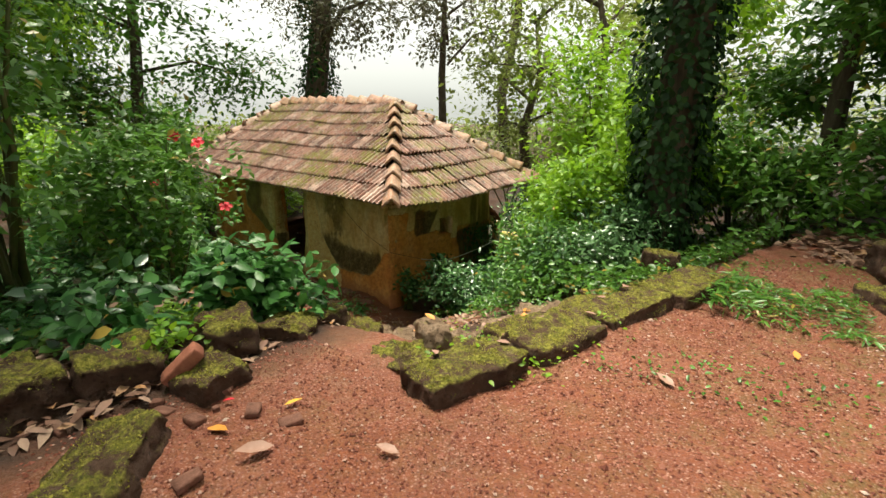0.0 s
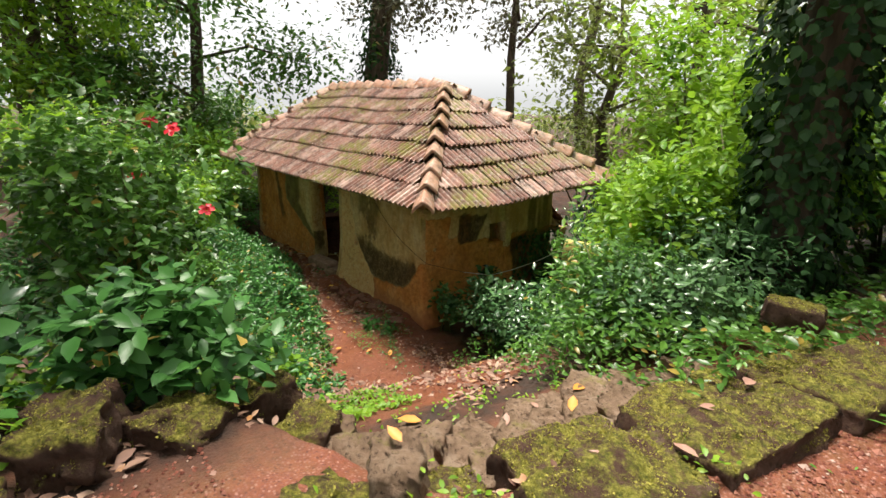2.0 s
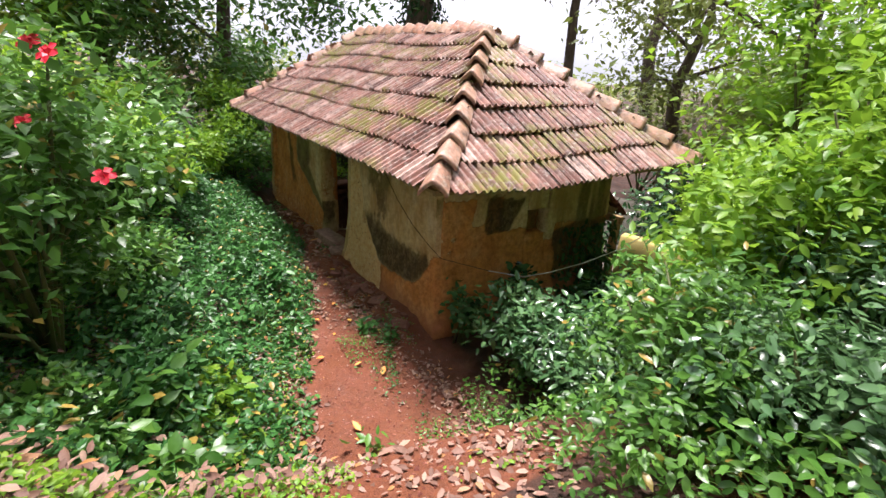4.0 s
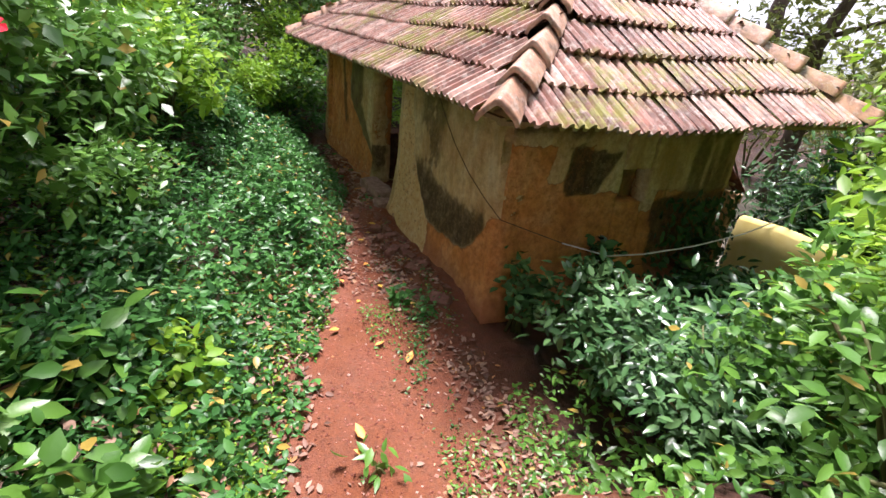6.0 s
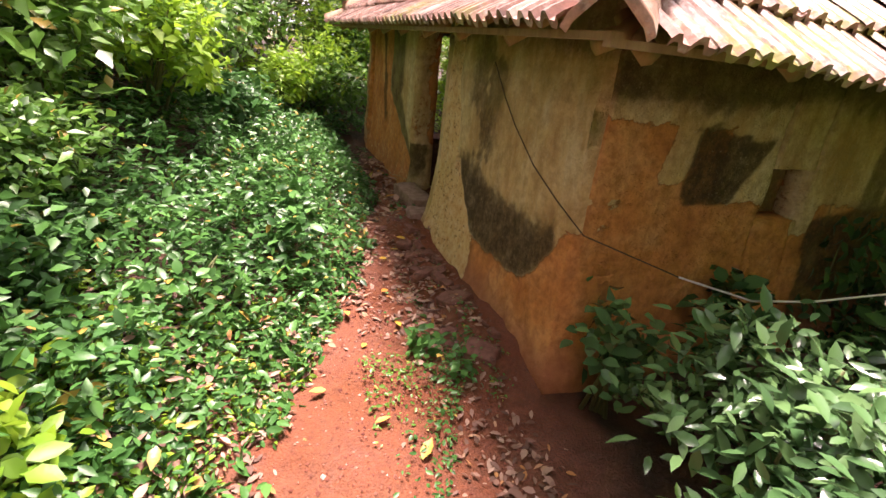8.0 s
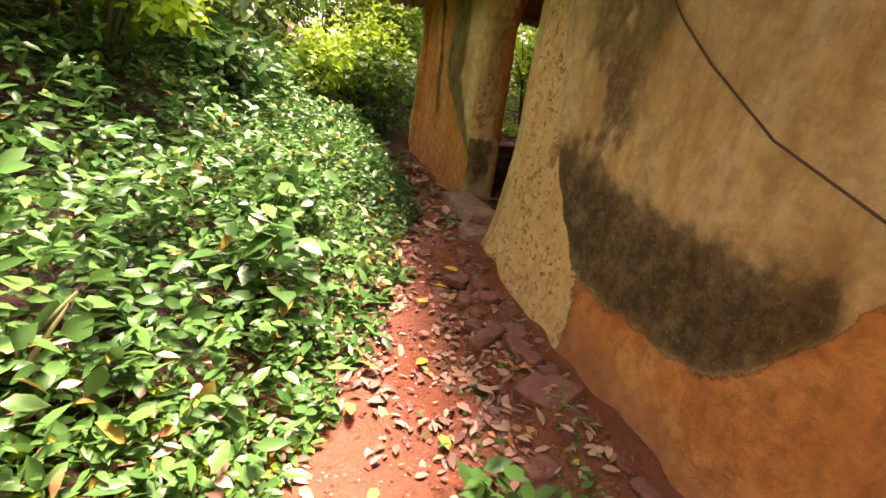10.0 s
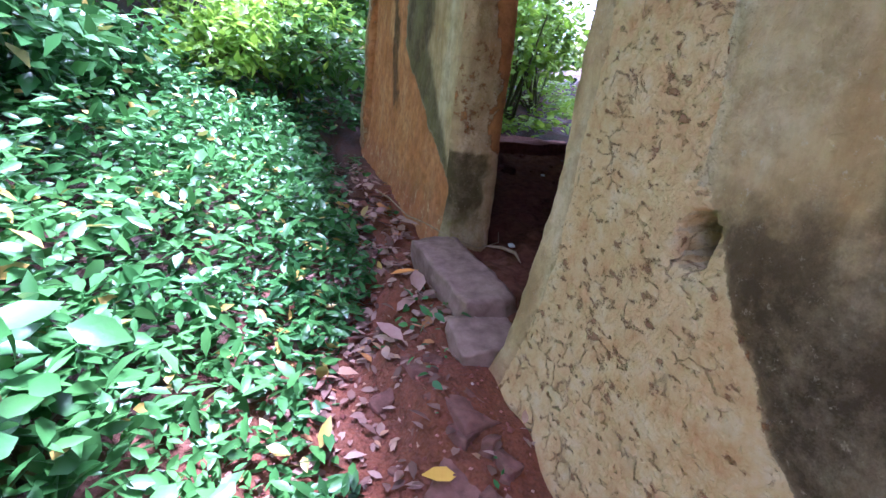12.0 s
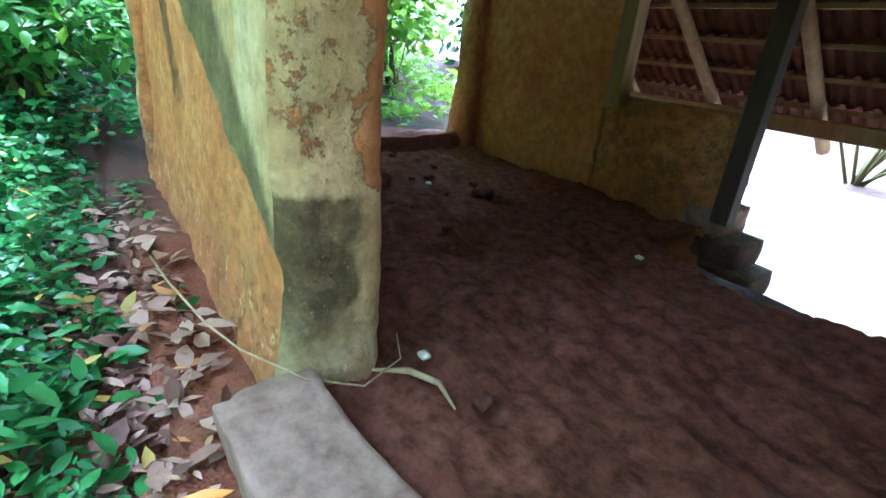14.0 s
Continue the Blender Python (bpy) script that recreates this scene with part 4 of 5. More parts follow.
# ---- plants ----
def bush(name, label, at, radius, twigs, per, leaf, ratio, material, seed, fine=False, category="bush", stems=10, lobes=5, flat=0.8):
    """A shrub: thin stems that end in rosettes of leaves, gathered in uneven lobes."""
    rng = np.random.default_rng(seed)
    at = np.array(at, float)
    base = thing(name, label, category, tuple(at))
    rad = np.array(radius, float)
    lob = rng.normal(size=(lobes, 3))
    lob /= np.linalg.norm(lob, axis=1, keepdims=True)
    lob[:, 2] = np.abs(lob[:, 2]) * 0.9
    which = rng.integers(0, lobes, twigs)
    dirs = rng.normal(size=(twigs, 3))
    dirs /= np.linalg.norm(dirs, axis=1, keepdims=True)
    rr = rng.uniform(0.25, 1.0, (twigs, 1)) ** 0.5
    size = rng.uniform(0.42, 0.72, (lobes, 1))
    c = lob[which] * 0.52 + dirs * rr * size[which]
    c[:, 2] = c[:, 2] * flat + 0.75
    out = dirs * 0.6 + lob[which] * 0.4
    centres = c * rad
    centres = centres[centres[:, 2] > 0.02]
    out = out[:len(centres)]
    p, d, up, l = rosettes(centres, out, per, leaf, 0.55, rng)
    leaf_mesh("foliage", p, d, up, l, l * ratio * rng.uniform(0.8, 1.2, len(l)), material, base, fine)
    runs = []
    for k in range(stems):
        e = centres[rng.integers(0, len(centres))]
        mid = e * np.array([0.45, 0.45, 0.6]) + rng.normal(size=3) * 0.05 * rad
        r0 = 0.012 + 0.010 * rad[2]
        runs.append(([(rng.normal() * 0.05, rng.normal() * 0.05, -0.1), tuple(mid), tuple(e)], [r0, r0 * 0.7, r0 * 0.3]))
    poles_object("stem", runs, STEM, base, sides=5)
    return base


def tree(name, label, at, height, crown, twigs, per, leaf, ratio, material, seed, trunk_r=0.2, crown_from=0.35, lean=(0, 0), limbs=9, category="tree"):
    """A tapered trunk with limbs, and a loose crown of leaf clumps along the limbs, with gaps."""
    rng = np.random.default_rng(seed)
    base = thing(name, label, category, tuple(at))
    top = np.array([lean[0], lean[1], height])
    pts = [np.array([0, 0, -0.3])] + [top * f + np.array([rng.normal() * 0.02, rng.normal() * 0.02, 0]) * height for f in (0.25, 0.5, 0.75, 1.0)]
    vs, fs = pole([tuple(p) for p in pts], [trunk_r * 1.25, trunk_r, trunk_r * 0.8, trunk_r * 0.5, trunk_r * 0.2], 10)
    mesh_object("trunk", vs, fs, BARK, base, True)
    runs, centres, outs = [], [], []
    for k in range(limbs):
        f = crown_from + (1 - crown_from) * (k + rng.uniform()) / limbs
        s = top * f
        a = k * 2.4 + rng.uniform(-0.5, 0.5)
        reach = crown * rng.uniform(0.6, 1.1) * (1.15 - 0.6 * abs(f - 0.6))
        e = s + np.array([math.cos(a) * reach, math.sin(a) * reach, reach * rng.uniform(-0.05, 0.5)])
        m = (s + e) / 2 + np.array([0, 0, reach * 0.12])
        runs.append(([tuple(s), tuple(m), tuple(e)], [trunk_r * 0.32, trunk_r * 0.2, trunk_r * 0.06]))
        n = twigs // limbs
        t = rng.uniform(0.25, 1.05, (n, 1)) ** 0.7
        line = s + (e - s) * t + np.array([0, 0, 1]) * (reach * 0.12 * 4 * t * (1 - t)) * 0.5
        blob = rng.normal(size=(n, 3)) * reach * 0.22 * np.array([1, 1, 0.75])
        centres.append(line + blob)
        outs.append(blob / (np.linalg.norm(blob, axis=1, keepdims=True) + 1e-6))
    poles_object("limb", runs, BARK, base, sides=6)
    p, d, up, l = rosettes(np.concatenate(centres), np.concatenate(outs), per, leaf, 0.9, rng)
    leaf_mesh("crown", p, d, up, l, l * ratio * rng.uniform(0.8, 1.2, len(l)), material, base)
    return base


def carpet(name, label, area, count, leaf, ratio, material, seed, height=0.16, fine=True, tilt=0.45, category="plants"):
    """Low creeping leaves over the ground. area(rng, n) gives points and, for each, how tall the growth is (0: none)."""
    rng = np.random.default_rng(seed)
    x, y, tall = area(rng, count)
    keep = rng.uniform(size=len(x)) < np.clip(tall * 3, 0, 1)
    x, y, tall = x[keep], y[keep], tall[keep]
    n = len(x)
    lump = 0.5 + 0.5 * wobble(x * 1.6, y * 1.6, seed + 1)
    z = rough_ground(x, y) + height * tall * (0.25 + 0.75 * lump) * rng.uniform(0.35, 1.0, n) + 0.008
    a = rng.uniform(0, 2 * math.pi, n)
    d = np.stack([np.cos(a), np.sin(a), rng.normal(size=n) * 0.3 + 0.05], 1)
    up = np.stack([rng.normal(size=n) * tilt, rng.normal(size=n) * tilt, np.ones(n)], 1)
    l = leaf * rng.uniform(0.5, 1.25, n) * (0.6 + 0.4 * np.clip(tall, 0, 1))
    ob = leaf_mesh(name, np.stack([x, y, z], 1), d, up, l, l * ratio * rng.uniform(0.75, 1.2, n), material, None, fine)
    return tagged(ob, label, category, kind="stuff")


def trail_edge(x):
    return 3.72 + 0.38 * np.clip(-5.6 - x, -1.2, 3.9) - 0.17 * smooth01(-x, 8.0, 8.6) - 0.02 * smooth01(-x, 9.5, 10.2)


def bank_area(x0, x1, reach):
    def f(rng, n):
        x = rng.uniform(x0, x1, n)
        d = reach * rng.uniform(0, 1, n) ** 1.3 - 0.12
        y = trail_edge(x) - d
        tall = np.clip((d + 0.14 + 0.22 * wobble(x * 3, y * 3, 77)) * 1.4, 0, 1)
        return x, y, tall
    return f


carpet("ground_creeper", "glossy green creeper covering the bank beside the trail", bank_area(-12.8, -4.4, 3.6), 48000, 0.078, 0.46, LEAF_IVY, 101, 0.38, tilt=0.8)


def creeper_sprigs():
    """Upright sprigs that stand out of the creeper, with paired leaves."""
    rng = np.random.default_rng(111)
    n = 1500
    x, y, tall = bank_area(-12.5, -4.4, 3.4)(rng, n)
    h = rng.uniform(0.12, 0.42, n) * tall
    c = np.stack([x, y, rough_ground(x, y) + h], 1)
    p, d, up, l = rosettes(c, np.tile([0.0, 0.0, 0.4], (n, 1)), 8, 0.088, 0.35, rng)
    ob = leaf_mesh("creeper_sprigs", p, d, up, l, l * rng.uniform(0.38, 0.56, len(l)), LEAF_IVY, None, True)
    tagged(ob, "taller leafy sprigs standing out of the creeper", "plants", kind="stuff")


creeper_sprigs()
carpet("low_herbs", "small pale green herbs among dry leaves", bank_area(-6.8, -3.2, 2.4), 15000, 0.055, 0.6, LEAF_BRIGHT, 102, 0.22)


def box_area(x0, x1, y0, y1, seed, cover=0.5):
    def f(rng, n):
        x, y = rng.uniform(x0, x1, n), rng.uniform(y0, y1, n)
        return x, y, np.clip(wobble(x * 1.7, y * 1.7, seed) * 0.9 + cover, 0, 1)
    return f


def trail_weeds(rng, n):
    x = rng.uniform(-8.6, -4.2, n)
    y = 4.78 + 0.25 * (-5.5 - x) * (x < -5.5) + rng.normal(size=n) * 0.16
    ok = y < 5.22
    return x[ok], y[ok], np.clip(wobble(x[ok] * 2.4, y[ok] * 2.4, 88) + 0.1, 0, 1)


carpet("trail_weeds", "small weeds sprouting along the trail", trail_weeds, 4200, 0.042, 0.55, LEAF_IVY, 103, 0.16)
carpet("bed_plants", "leafy plants over the shaded bed", box_area(-6.5, -3.1, -1.5, 2.0, 90, 0.2), 1500, 0.12, 0.8, LEAF_MID, 104, 0.3)
carpet("path_moss_weeds", "low moss and weeds on the gravel", box_area(-1.1, 2.6, 1.2, 7.0, 91, -0.1), 6500, 0.045, 0.5, LEAF_MID, 105, 0.07)
carpet("grass_tuft", "patch of low ferny grass beside the gravel", box_area(-0.85, 0.7, 3.9, 5.5, 92, 0.3), 4200, 0.10, 0.22, LEAF_MID, 106, 0.16)
carpet("wall_herbs", "herbs growing over the top of the low wall", lambda rng, n: (lambda y: (-1.62 + 0.30 * (y - 1.9) + rng.normal(size=n) * 0.16, y, np.clip(wobble(y * 3, y * 2, 93) + 0.1, 0, 1)))(rng.uniform(1.9, 3.4, n)), 700, 0.05, 0.6, LEAF_BRIGHT, 107, 0.35)


def slope_area(rng, n):
    y = rng.uniform(2.5, 6.5, n)
    u = rng.uniform(0.35, 4.2, n)
    x = -1.68 + 0.30 * (y - 1.9) - u
    away = np.abs(y - (2.9 + 0.42 * u))
    tall = np.clip((away - 0.32) * 1.8, 0, 1) * (y > 2.9 + 0.42 * u)
    return x, y, tall


carpet("slope_shrubs", "dense low shrubs down the slope beside the house", slope_area, 11000, 0.075, 0.5, LEAF_MID, 108, 0.5, tilt=0.8)


def trail_litter(rng, n):
    x = rng.uniform(-10.5, -3.6, n)
    side = rng.uniform(size=n) < 0.55
    y = np.where(side, trail_edge(x) + rng.normal(size=n) * 0.13, np.minimum(5.25, 4.95 + rng.normal(size=n) * 0.12))
    return x, y, np.clip(0.45 + 0.8 * wobble(x * 2, y * 2, 71), 0, 1) * (np.clip(1.2 - side * 0.3, 0, 1))


carpet("leaf_litter", "brown and mauve dry leaves strewn along the trail", trail_litter, 2600, 0.075, 0.5, DRY_LEAF, 121, 0.03, tilt=0.25, category="leaves")
carpet("leaf_litter", "dry leaves caught among the creeper on the bank", bank_area(-6.8, -3.6, 2.6), 2600, 0.085, 0.5, DRY_LEAF, 128, 0.36, tilt=0.5, category="leaves")
carpet("leaf_litter", "dry leaves covering the shaded bed", box_area(-6.8, -2.6, -1.2, 2.6, 72, 0.5), 6500, 0.11, 0.5, DRY_LEAF, 122, 0.05, tilt=0.3, category="leaves")
carpet("leaf_litter", "drift of dry leaves at the foot of the trees", box_area(-1.5, 1.2, 6.0, 7.6, 73, 0.5), 1900, 0.17, 0.5, DRY_LEAF, 123, 0.10, tilt=0.5, category="leaves")
carpet("leaf_litter", "dry leaves on the slope below the low wall", box_area(-4.6, -1.6, 2.2, 4.6, 74, 0.2), 2600, 0.085, 0.5, DRY_LEAF, 124, 0.03, tilt=0.3, category="leaves")
carpet("slope_herbs", "small herbs growing through the fallen leaves", box_area(-4.4, -1.7, 2.3, 4.4, 79, -0.05), 1800, 0.05, 0.6, LEAF_BRIGHT, 127, 0.14, tilt=0.6)
carpet("leaf_litter", "few dry leaves scattered on the gravel", box_area(-2.6, 2.2, 0.2, 5.5, 75, -0.35), 420, 0.07, 0.5, DRY_LEAF, 125, 0.02, tilt=0.2, category="leaves")


carpet("leaf_litter", "large mauve-brown leaves heaped beside the threshold", box_area(-11.6, -8.0, 4.72, 5.38, 76, 0.35), 950, 0.105, 0.5, DRY_LEAF, 126, 0.06, tilt=0.4, category="leaves")


carpet("leaf_litter", "brown leaves strewn between the trail and the house corner", box_area(-7.6, -3.9, 4.42, 5.28, 179, 0.15), 1000, 0.07, 0.5, DRY_LEAF, 130, 0.03, tilt=0.35, category="leaves")
carpet("corner_weeds", "low weeds between the trail and the house corner", box_area(-6.3, -3.7, 4.35, 5.25, 180, 0.0), 2600, 0.042, 0.55, LEAF_MID, 134, 0.13, tilt=0.6)
carpet("threshold_herbs", "sparse green herbs growing through the litter by the wall", box_area(-11.8, -8.6, 4.75, 5.36, 178, 0.0), 520, 0.085, 0.55, LEAF_IVY, 129, 0.22, tilt=0.7)


def fallen_leaf(x, y, z, length, turn, mat, what):
    ob = leaf_mesh("fallen_leaf", np.zeros((1, 3)), np.array([[1.0, 0.0, 0.08]]), np.array([[0.1, 0.15, 1.0]]), np.array([length]), np.array([length * 0.5]), mat, None, True, -0.12, 0.4)
    ob.matrix_world = pose(x, y, z, 0, 0, turn)
    tagged(ob, what, "leaf", "fallen leaves")


for k, (x, y, ln, mat) in enumerate([(-6.91, 4.38, 0.10, ORANGE_LEAF), (-7.98, 4.94, 0.10, YELLOW_LEAF), (-5.76, 4.36, 0.09, ORANGE_LEAF), (-5.47, 4.53, 0.13, ORANGE_LEAF), (-4.85, 4.0, 0.13, ORANGE_LEAF), (-4.72, 4.02, 0.13, ORANGE_LEAF),
                                     (-6.05, 4.15, 0.10, ORANGE_LEAF), (-6.5, 4.45, 0.08, ORANGE_LEAF), (-2.09, 0.82, 0.13, ORANGE_LEAF), (-2.0, 1.15, 0.09, YELLOW_LEAF), (-0.17, 3.47, 0.09, ORANGE_LEAF), (-0.62, 2.6, 0.12, BROWN_LEAF),
                                     (-1.35, 1.3, 0.11, BROWN_LEAF), (-1.75, 0.95, 0.16, BROWN_LEAF), (-7.7, 4.85, 0.09, YELLOW_LEAF), (-7.5, 5.0, 0.12, BROWN_LEAF), (-7.0, 4.9, 0.13, BROWN_LEAF), (-9.25, 5.16, 0.15, ORANGE_LEAF),
                                     (-8.9, 5.12, 0.16, BROWN_LEAF), (-9.0, 5.25, 0.17, BROWN_LEAF), (-8.6, 5.08, 0.14, BROWN_LEAF), (-8.0, 5.1, 0.11, YELLOW_LEAF), (-7.2, 4.75, 0.10, ORANGE_LEAF), (-6.7, 4.7, 0.10, YELLOW_LEAF)]):
    fallen_leaf(x, y, float(rough_ground(x, y)) + 0.02, ln, 47 * k, mat, {"fallen_orange_leaf": "curled orange leaf fallen on the red earth", "fallen_yellow_leaf": "yellow leaf fallen on the red earth", "fallen_brown_leaf": "mauve-brown dry leaf on the red earth"}[mat.name])


def house_bush(at, radius, twigs, leaf, mat, seed, label, ratio=0.42):
    bush("shrub", label, at, radius, twigs, 6, leaf, ratio, mat, seed, True)


def on_ground(x, y, dz=0.0):
    return (x, y, float(ground_z(x, y)) + dz)


# dark broad-leaved shrubs against the end wall
house_bush(on_ground(-4.75, 5.75), (0.75, 0.6, 0.60), 300, 0.115, LEAF_SHADE, 201, "dark glossy shrub growing against the house wall")
house_bush(on_ground(-4.3, 6.6), (0.8, 0.7, 0.6), 290, 0.115, LEAF_DARK, 202, "dark glossy shrub growing against the house wall")
house_bush(on_ground(-3.7, 5.6), (0.75, 0.7, 0.62), 330, 0.095, LEAF_SHADE, 203, "light-flecked leafy shrub on the slope")
house_bush(on_ground(-2.9, 5.2), (0.8, 0.75, 0.70), 400, 0.09, LEAF_MID, 204, "light-flecked leafy shrub on the slope")
house_bush(on_ground(-2.55, 6.0), (0.9, 0.8, 0.85), 440, 0.09, LEAF_SHADE, 205, "light-flecked leafy shrub on the slope")
house_bush(on_ground(-3.5, 7.0), (1.0, 0.9, 1.3), 500, 0.105, LEAF_BRIGHT, 206, "tall sunlit shrub with yellow-green leaves")
house_bush(on_ground(-2.9, 7.9), (1.2, 1.0, 1.9), 420, 0.16, LEAF_BRIGHT, 207, "tall sunlit shrub with yellow-green leaves")
house_bush(on_ground(-4.4, 9.4), (1.3, 1.2, 1.7), 420, 0.17, LEAF_BRIGHT, 208, "tall sunlit shrub with yellow-green leaves")
house_bush(on_ground(-3.0, 6.4), (1.0, 0.9, 1.25), 560, 0.11, LEAF_BRIGHT, 211, "tall sunlit shrub with yellow-green leaves", 0.5)
house_bush(on_ground(-3.9, 8.1), (1.1, 1.0, 1.5), 380, 0.16, LEAF_BRIGHT, 212, "tall sunlit shrub with yellow-green leaves", 0.5)
house_bush(on_ground(-2.3, 5.05), (0.6, 0.55, 0.55), 300, 0.08, LEAF_SHADE, 213, "light-flecked leafy shrub on the slope", 0.5)
house_bush(on_ground(-2.5, 7.3), (1.0, 1.0, 1.75), 420, 0.15, LEAF_BRIGHT, 214, "tall sunlit shrub with yellow-green leaves", 0.5)
house_bush(on_ground(-3.7, 6.1), (0.7, 0.7, 0.95), 380, 0.095, LEAF_MID, 215, "sunlit shrub with green leaves", 0.5)
house_bush(on_ground(-2.6, 4.6), (0.6, 0.5, 0.42), 260, 0.075, LEAF_MID, 216, "light-flecked leafy shrub on the slope", 0.5)
house_bush(on_ground(-4.3, 10.2), (1.6, 1.4, 3.0), 760, 0.17, LEAF_BRIGHT, 217, "tall sunlit shrub with yellow-green leaves", 0.5)
house_bush(on_ground(-2.9, 8.9), (1.2, 1.1, 2.7), 700, 0.15, LEAF_BRIGHT, 218, "tall sunlit shrub with yellow-green leaves", 0.5)
# three dark shrubs added to stand for the black shade beyond the house
house_bush(on_ground(-5.5, 9.75), (0.9, 0.6, 1.9), 520, 0.13, LEAF_DARK, 219, "dark shrub added for the black shade beside the house")
house_bush(on_ground(-6.4, 10.7), (1.0, 0.8, 1.35), 420, 0.14, LEAF_DARK, 220, "dark shrub added for the black shade beside the house")
house_bush(on_ground(-5.3, 11.3), (1.1, 0.9, 1.6), 460, 0.14, LEAF_DARK, 221, "dark shrub added for the black shade beside the house")
house_bush(on_ground(-4.15, 7.75), (0.55, 0.5, 0.75), 230, 0.10, LEAF_MID, 222, "leafy shrub growing beside the garden wall", 0.5)
# leafy shrub behind the stones
house_bush(on_ground(-3.30, 1.78, 0.0), (0.52, 0.50, 0.40), 190, 0.12, LEAF_IVY, 209, "leafy green shrub behind the stone edging", 0.55)
# dark leaf colour puts the bed's shade into these plants
house_bush(on_ground(-3.9, 0.9, 0.0), (0.6, 0.5, 0.32), 45, 0.13, LEAF_DARK, 210, "leafy plants with leaves darkened for the shaded bed", 0.6)


for k, (x, y, r, hh, n, lf, ra, mt, lb) in enumerate([
        (-5.60, 5.60, 0.24, 0.46, 40, 0.10, 0.8, LEAF_SHADE, "heart-leaved plant at the corner of the house"), (-5.72, 6.55, 0.22, 0.55, 26, 0.12, 0.7, LEAF_DARK, "climbing plant on the mud wall"),
        # next shrub is also added, dark in place of black shade
        (-4.95, 7.6, 0.55, 0.40, 130, 0.15, 0.45, LEAF_DARK, "dark shrub added for the black shade beside the house"),
        (-6.39, 4.81, 0.13, 0.10, 9, 0.09, 0.6, LEAF_IVY, "seedling sprouting beside the trail"), (-6.1, 4.9, 0.2, 0.10, 16, 0.07, 0.6, LEAF_IVY, "seedling sprouting beside the trail"),
        (-4.62, 4.02, 0.10, 0.05, 5, 0.12, 0.4, LEAF_MID, "seedling sprouting on the red trail"), (-7.35, 3.95, 0.30, 0.28, 12, 0.12, 0.7, LEAF_IVY, "broad-leaved plant standing in the creeper"),
        (-8.1, 4.05, 0.35, 0.30, 12, 0.12, 0.7, LEAF_IVY, "broad-leaved plant standing in the creeper"), (-6.55, 3.45, 0.30, 0.26, 14, 0.09, 0.7, LEAF_IVY, "broad-leaved plant standing in the creeper"),
        (-5.4, 3.0, 0.35, 0.32, 18, 0.10, 0.65, LEAF_BRIGHT, "broad-leaved plant standing in the creeper"), (-5.0, 2.5, 0.45, 0.4, 30, 0.15, 0.6, LEAF_MID, "leafy plant among dry leaves on the bank"),
        (-4.4, 2.6, 0.4, 0.35, 30, 0.13, 0.6, LEAF_MID, "leafy plant among dry leaves on the bank"), (-13.0, 4.7, 0.9, 0.8, 190, 0.15, 0.5, LEAF_MID, "dense green undergrowth beyond the house"),
        (-14.3, 5.6, 1.0, 1.0, 220, 0.15, 0.5, LEAF_MID, "dense green undergrowth beyond the house"), (-3.45, 0.85, 0.3, 0.22, 14, 0.15, 0.75, LEAF_IVY, "broad-leaved plant in the shaded bed"),
        (-2.85, 0.98, 0.2, 0.16, 14, 0.07, 0.7, LEAF_BRIGHT, "small pale herb between the stones")]):
    bush("plant", lb, on_ground(x, y), (r, r, hh), n, 6, lf, ra, mt, 700 + k, True, "plant", 5, 4)

carpet("undergrowth", "ferny undergrowth at the foot of the trees", box_area(-2.2, 4.5, 7.0, 10.0, 97, 0.6), 5000, 0.14, 0.4, LEAF_MID, 133, 0.5, tilt=0.7)
carpet("undergrowth", "fresh green undergrowth outside the back door", box_area(-16, -12.6, 6.0, 9.5, 95, 0.7), 5000, 0.12, 0.5, LEAF_BRIGHT, 131, 0.6, tilt=0.7)
carpet("undergrowth", "green undergrowth beyond the end of the house", box_area(-15, -12.3, 3.5, 6.0, 96, 0.6), 3500, 0.11, 0.5, LEAF_IVY, 132, 0.4, tilt=0.7)


def pebbles():
    """Loose gravel on the terrace and along the trail."""
    rng = np.random.default_rng(141)
    n = 30000
    x, y = rng.uniform(-2.6, 1.6, n), rng.uniform(0.2, 5.5, n) ** 1.0
    keep = (x > -1.45 + 0.235 * (y - 2.0)) | (y < 1.7)
    tx = rng.uniform(-8.6, -3.2, 2800)
    ty = 4.25 + 0.28 * np.clip(-5.5 - tx, -1.5, 3) + rng.normal(size=2800) * 0.32
    x, y = np.concatenate([x[keep], tx]), np.concatenate([y[keep], ty])
    n = len(x)
    s = rng.uniform(0.0035, 0.010, n) * (1 + (rng.uniform(size=n) < 0.03))
    unit = np.array([[1, 0, 0], [0, 1, 0], [-1, 0, 0], [0, -1, 0], [0, 0, 0.8], [0, 0, -0.6]])
    V = unit[None] * rng.uniform(0.6, 1.4, (n, 6, 1)) * s[:, None, None] + np.stack([x, y, rough_ground(x, y) + 0.003], 1)[:, None]
    f = np.array([[0, 1, 4], [1, 2, 4], [2, 3, 4], [3, 0, 4], [1, 0, 5], [2, 1, 5], [3, 2, 5], [0, 3, 5]])
    F = (f[None] + 6 * np.arange(n)[:, None, None]).reshape(-1, 3)
    k = Mat("gravel_pebble", 0.8, 0.3)
    k.color(k.ramp(k.island(), [(0.0, (0.13, 0.04, 0.028)), (0.5, (0.25, 0.085, 0.058)), (0.9, (0.36, 0.16, 0.115)), (1.0, (0.50, 0.38, 0.33))]))
    ob = mesh_object("gravel", V.reshape(-1, 3), F, k.m)
    tagged(ob, "loose red-brown gravel on the terrace and trail", "gravel", kind="stuff")


pebbles()


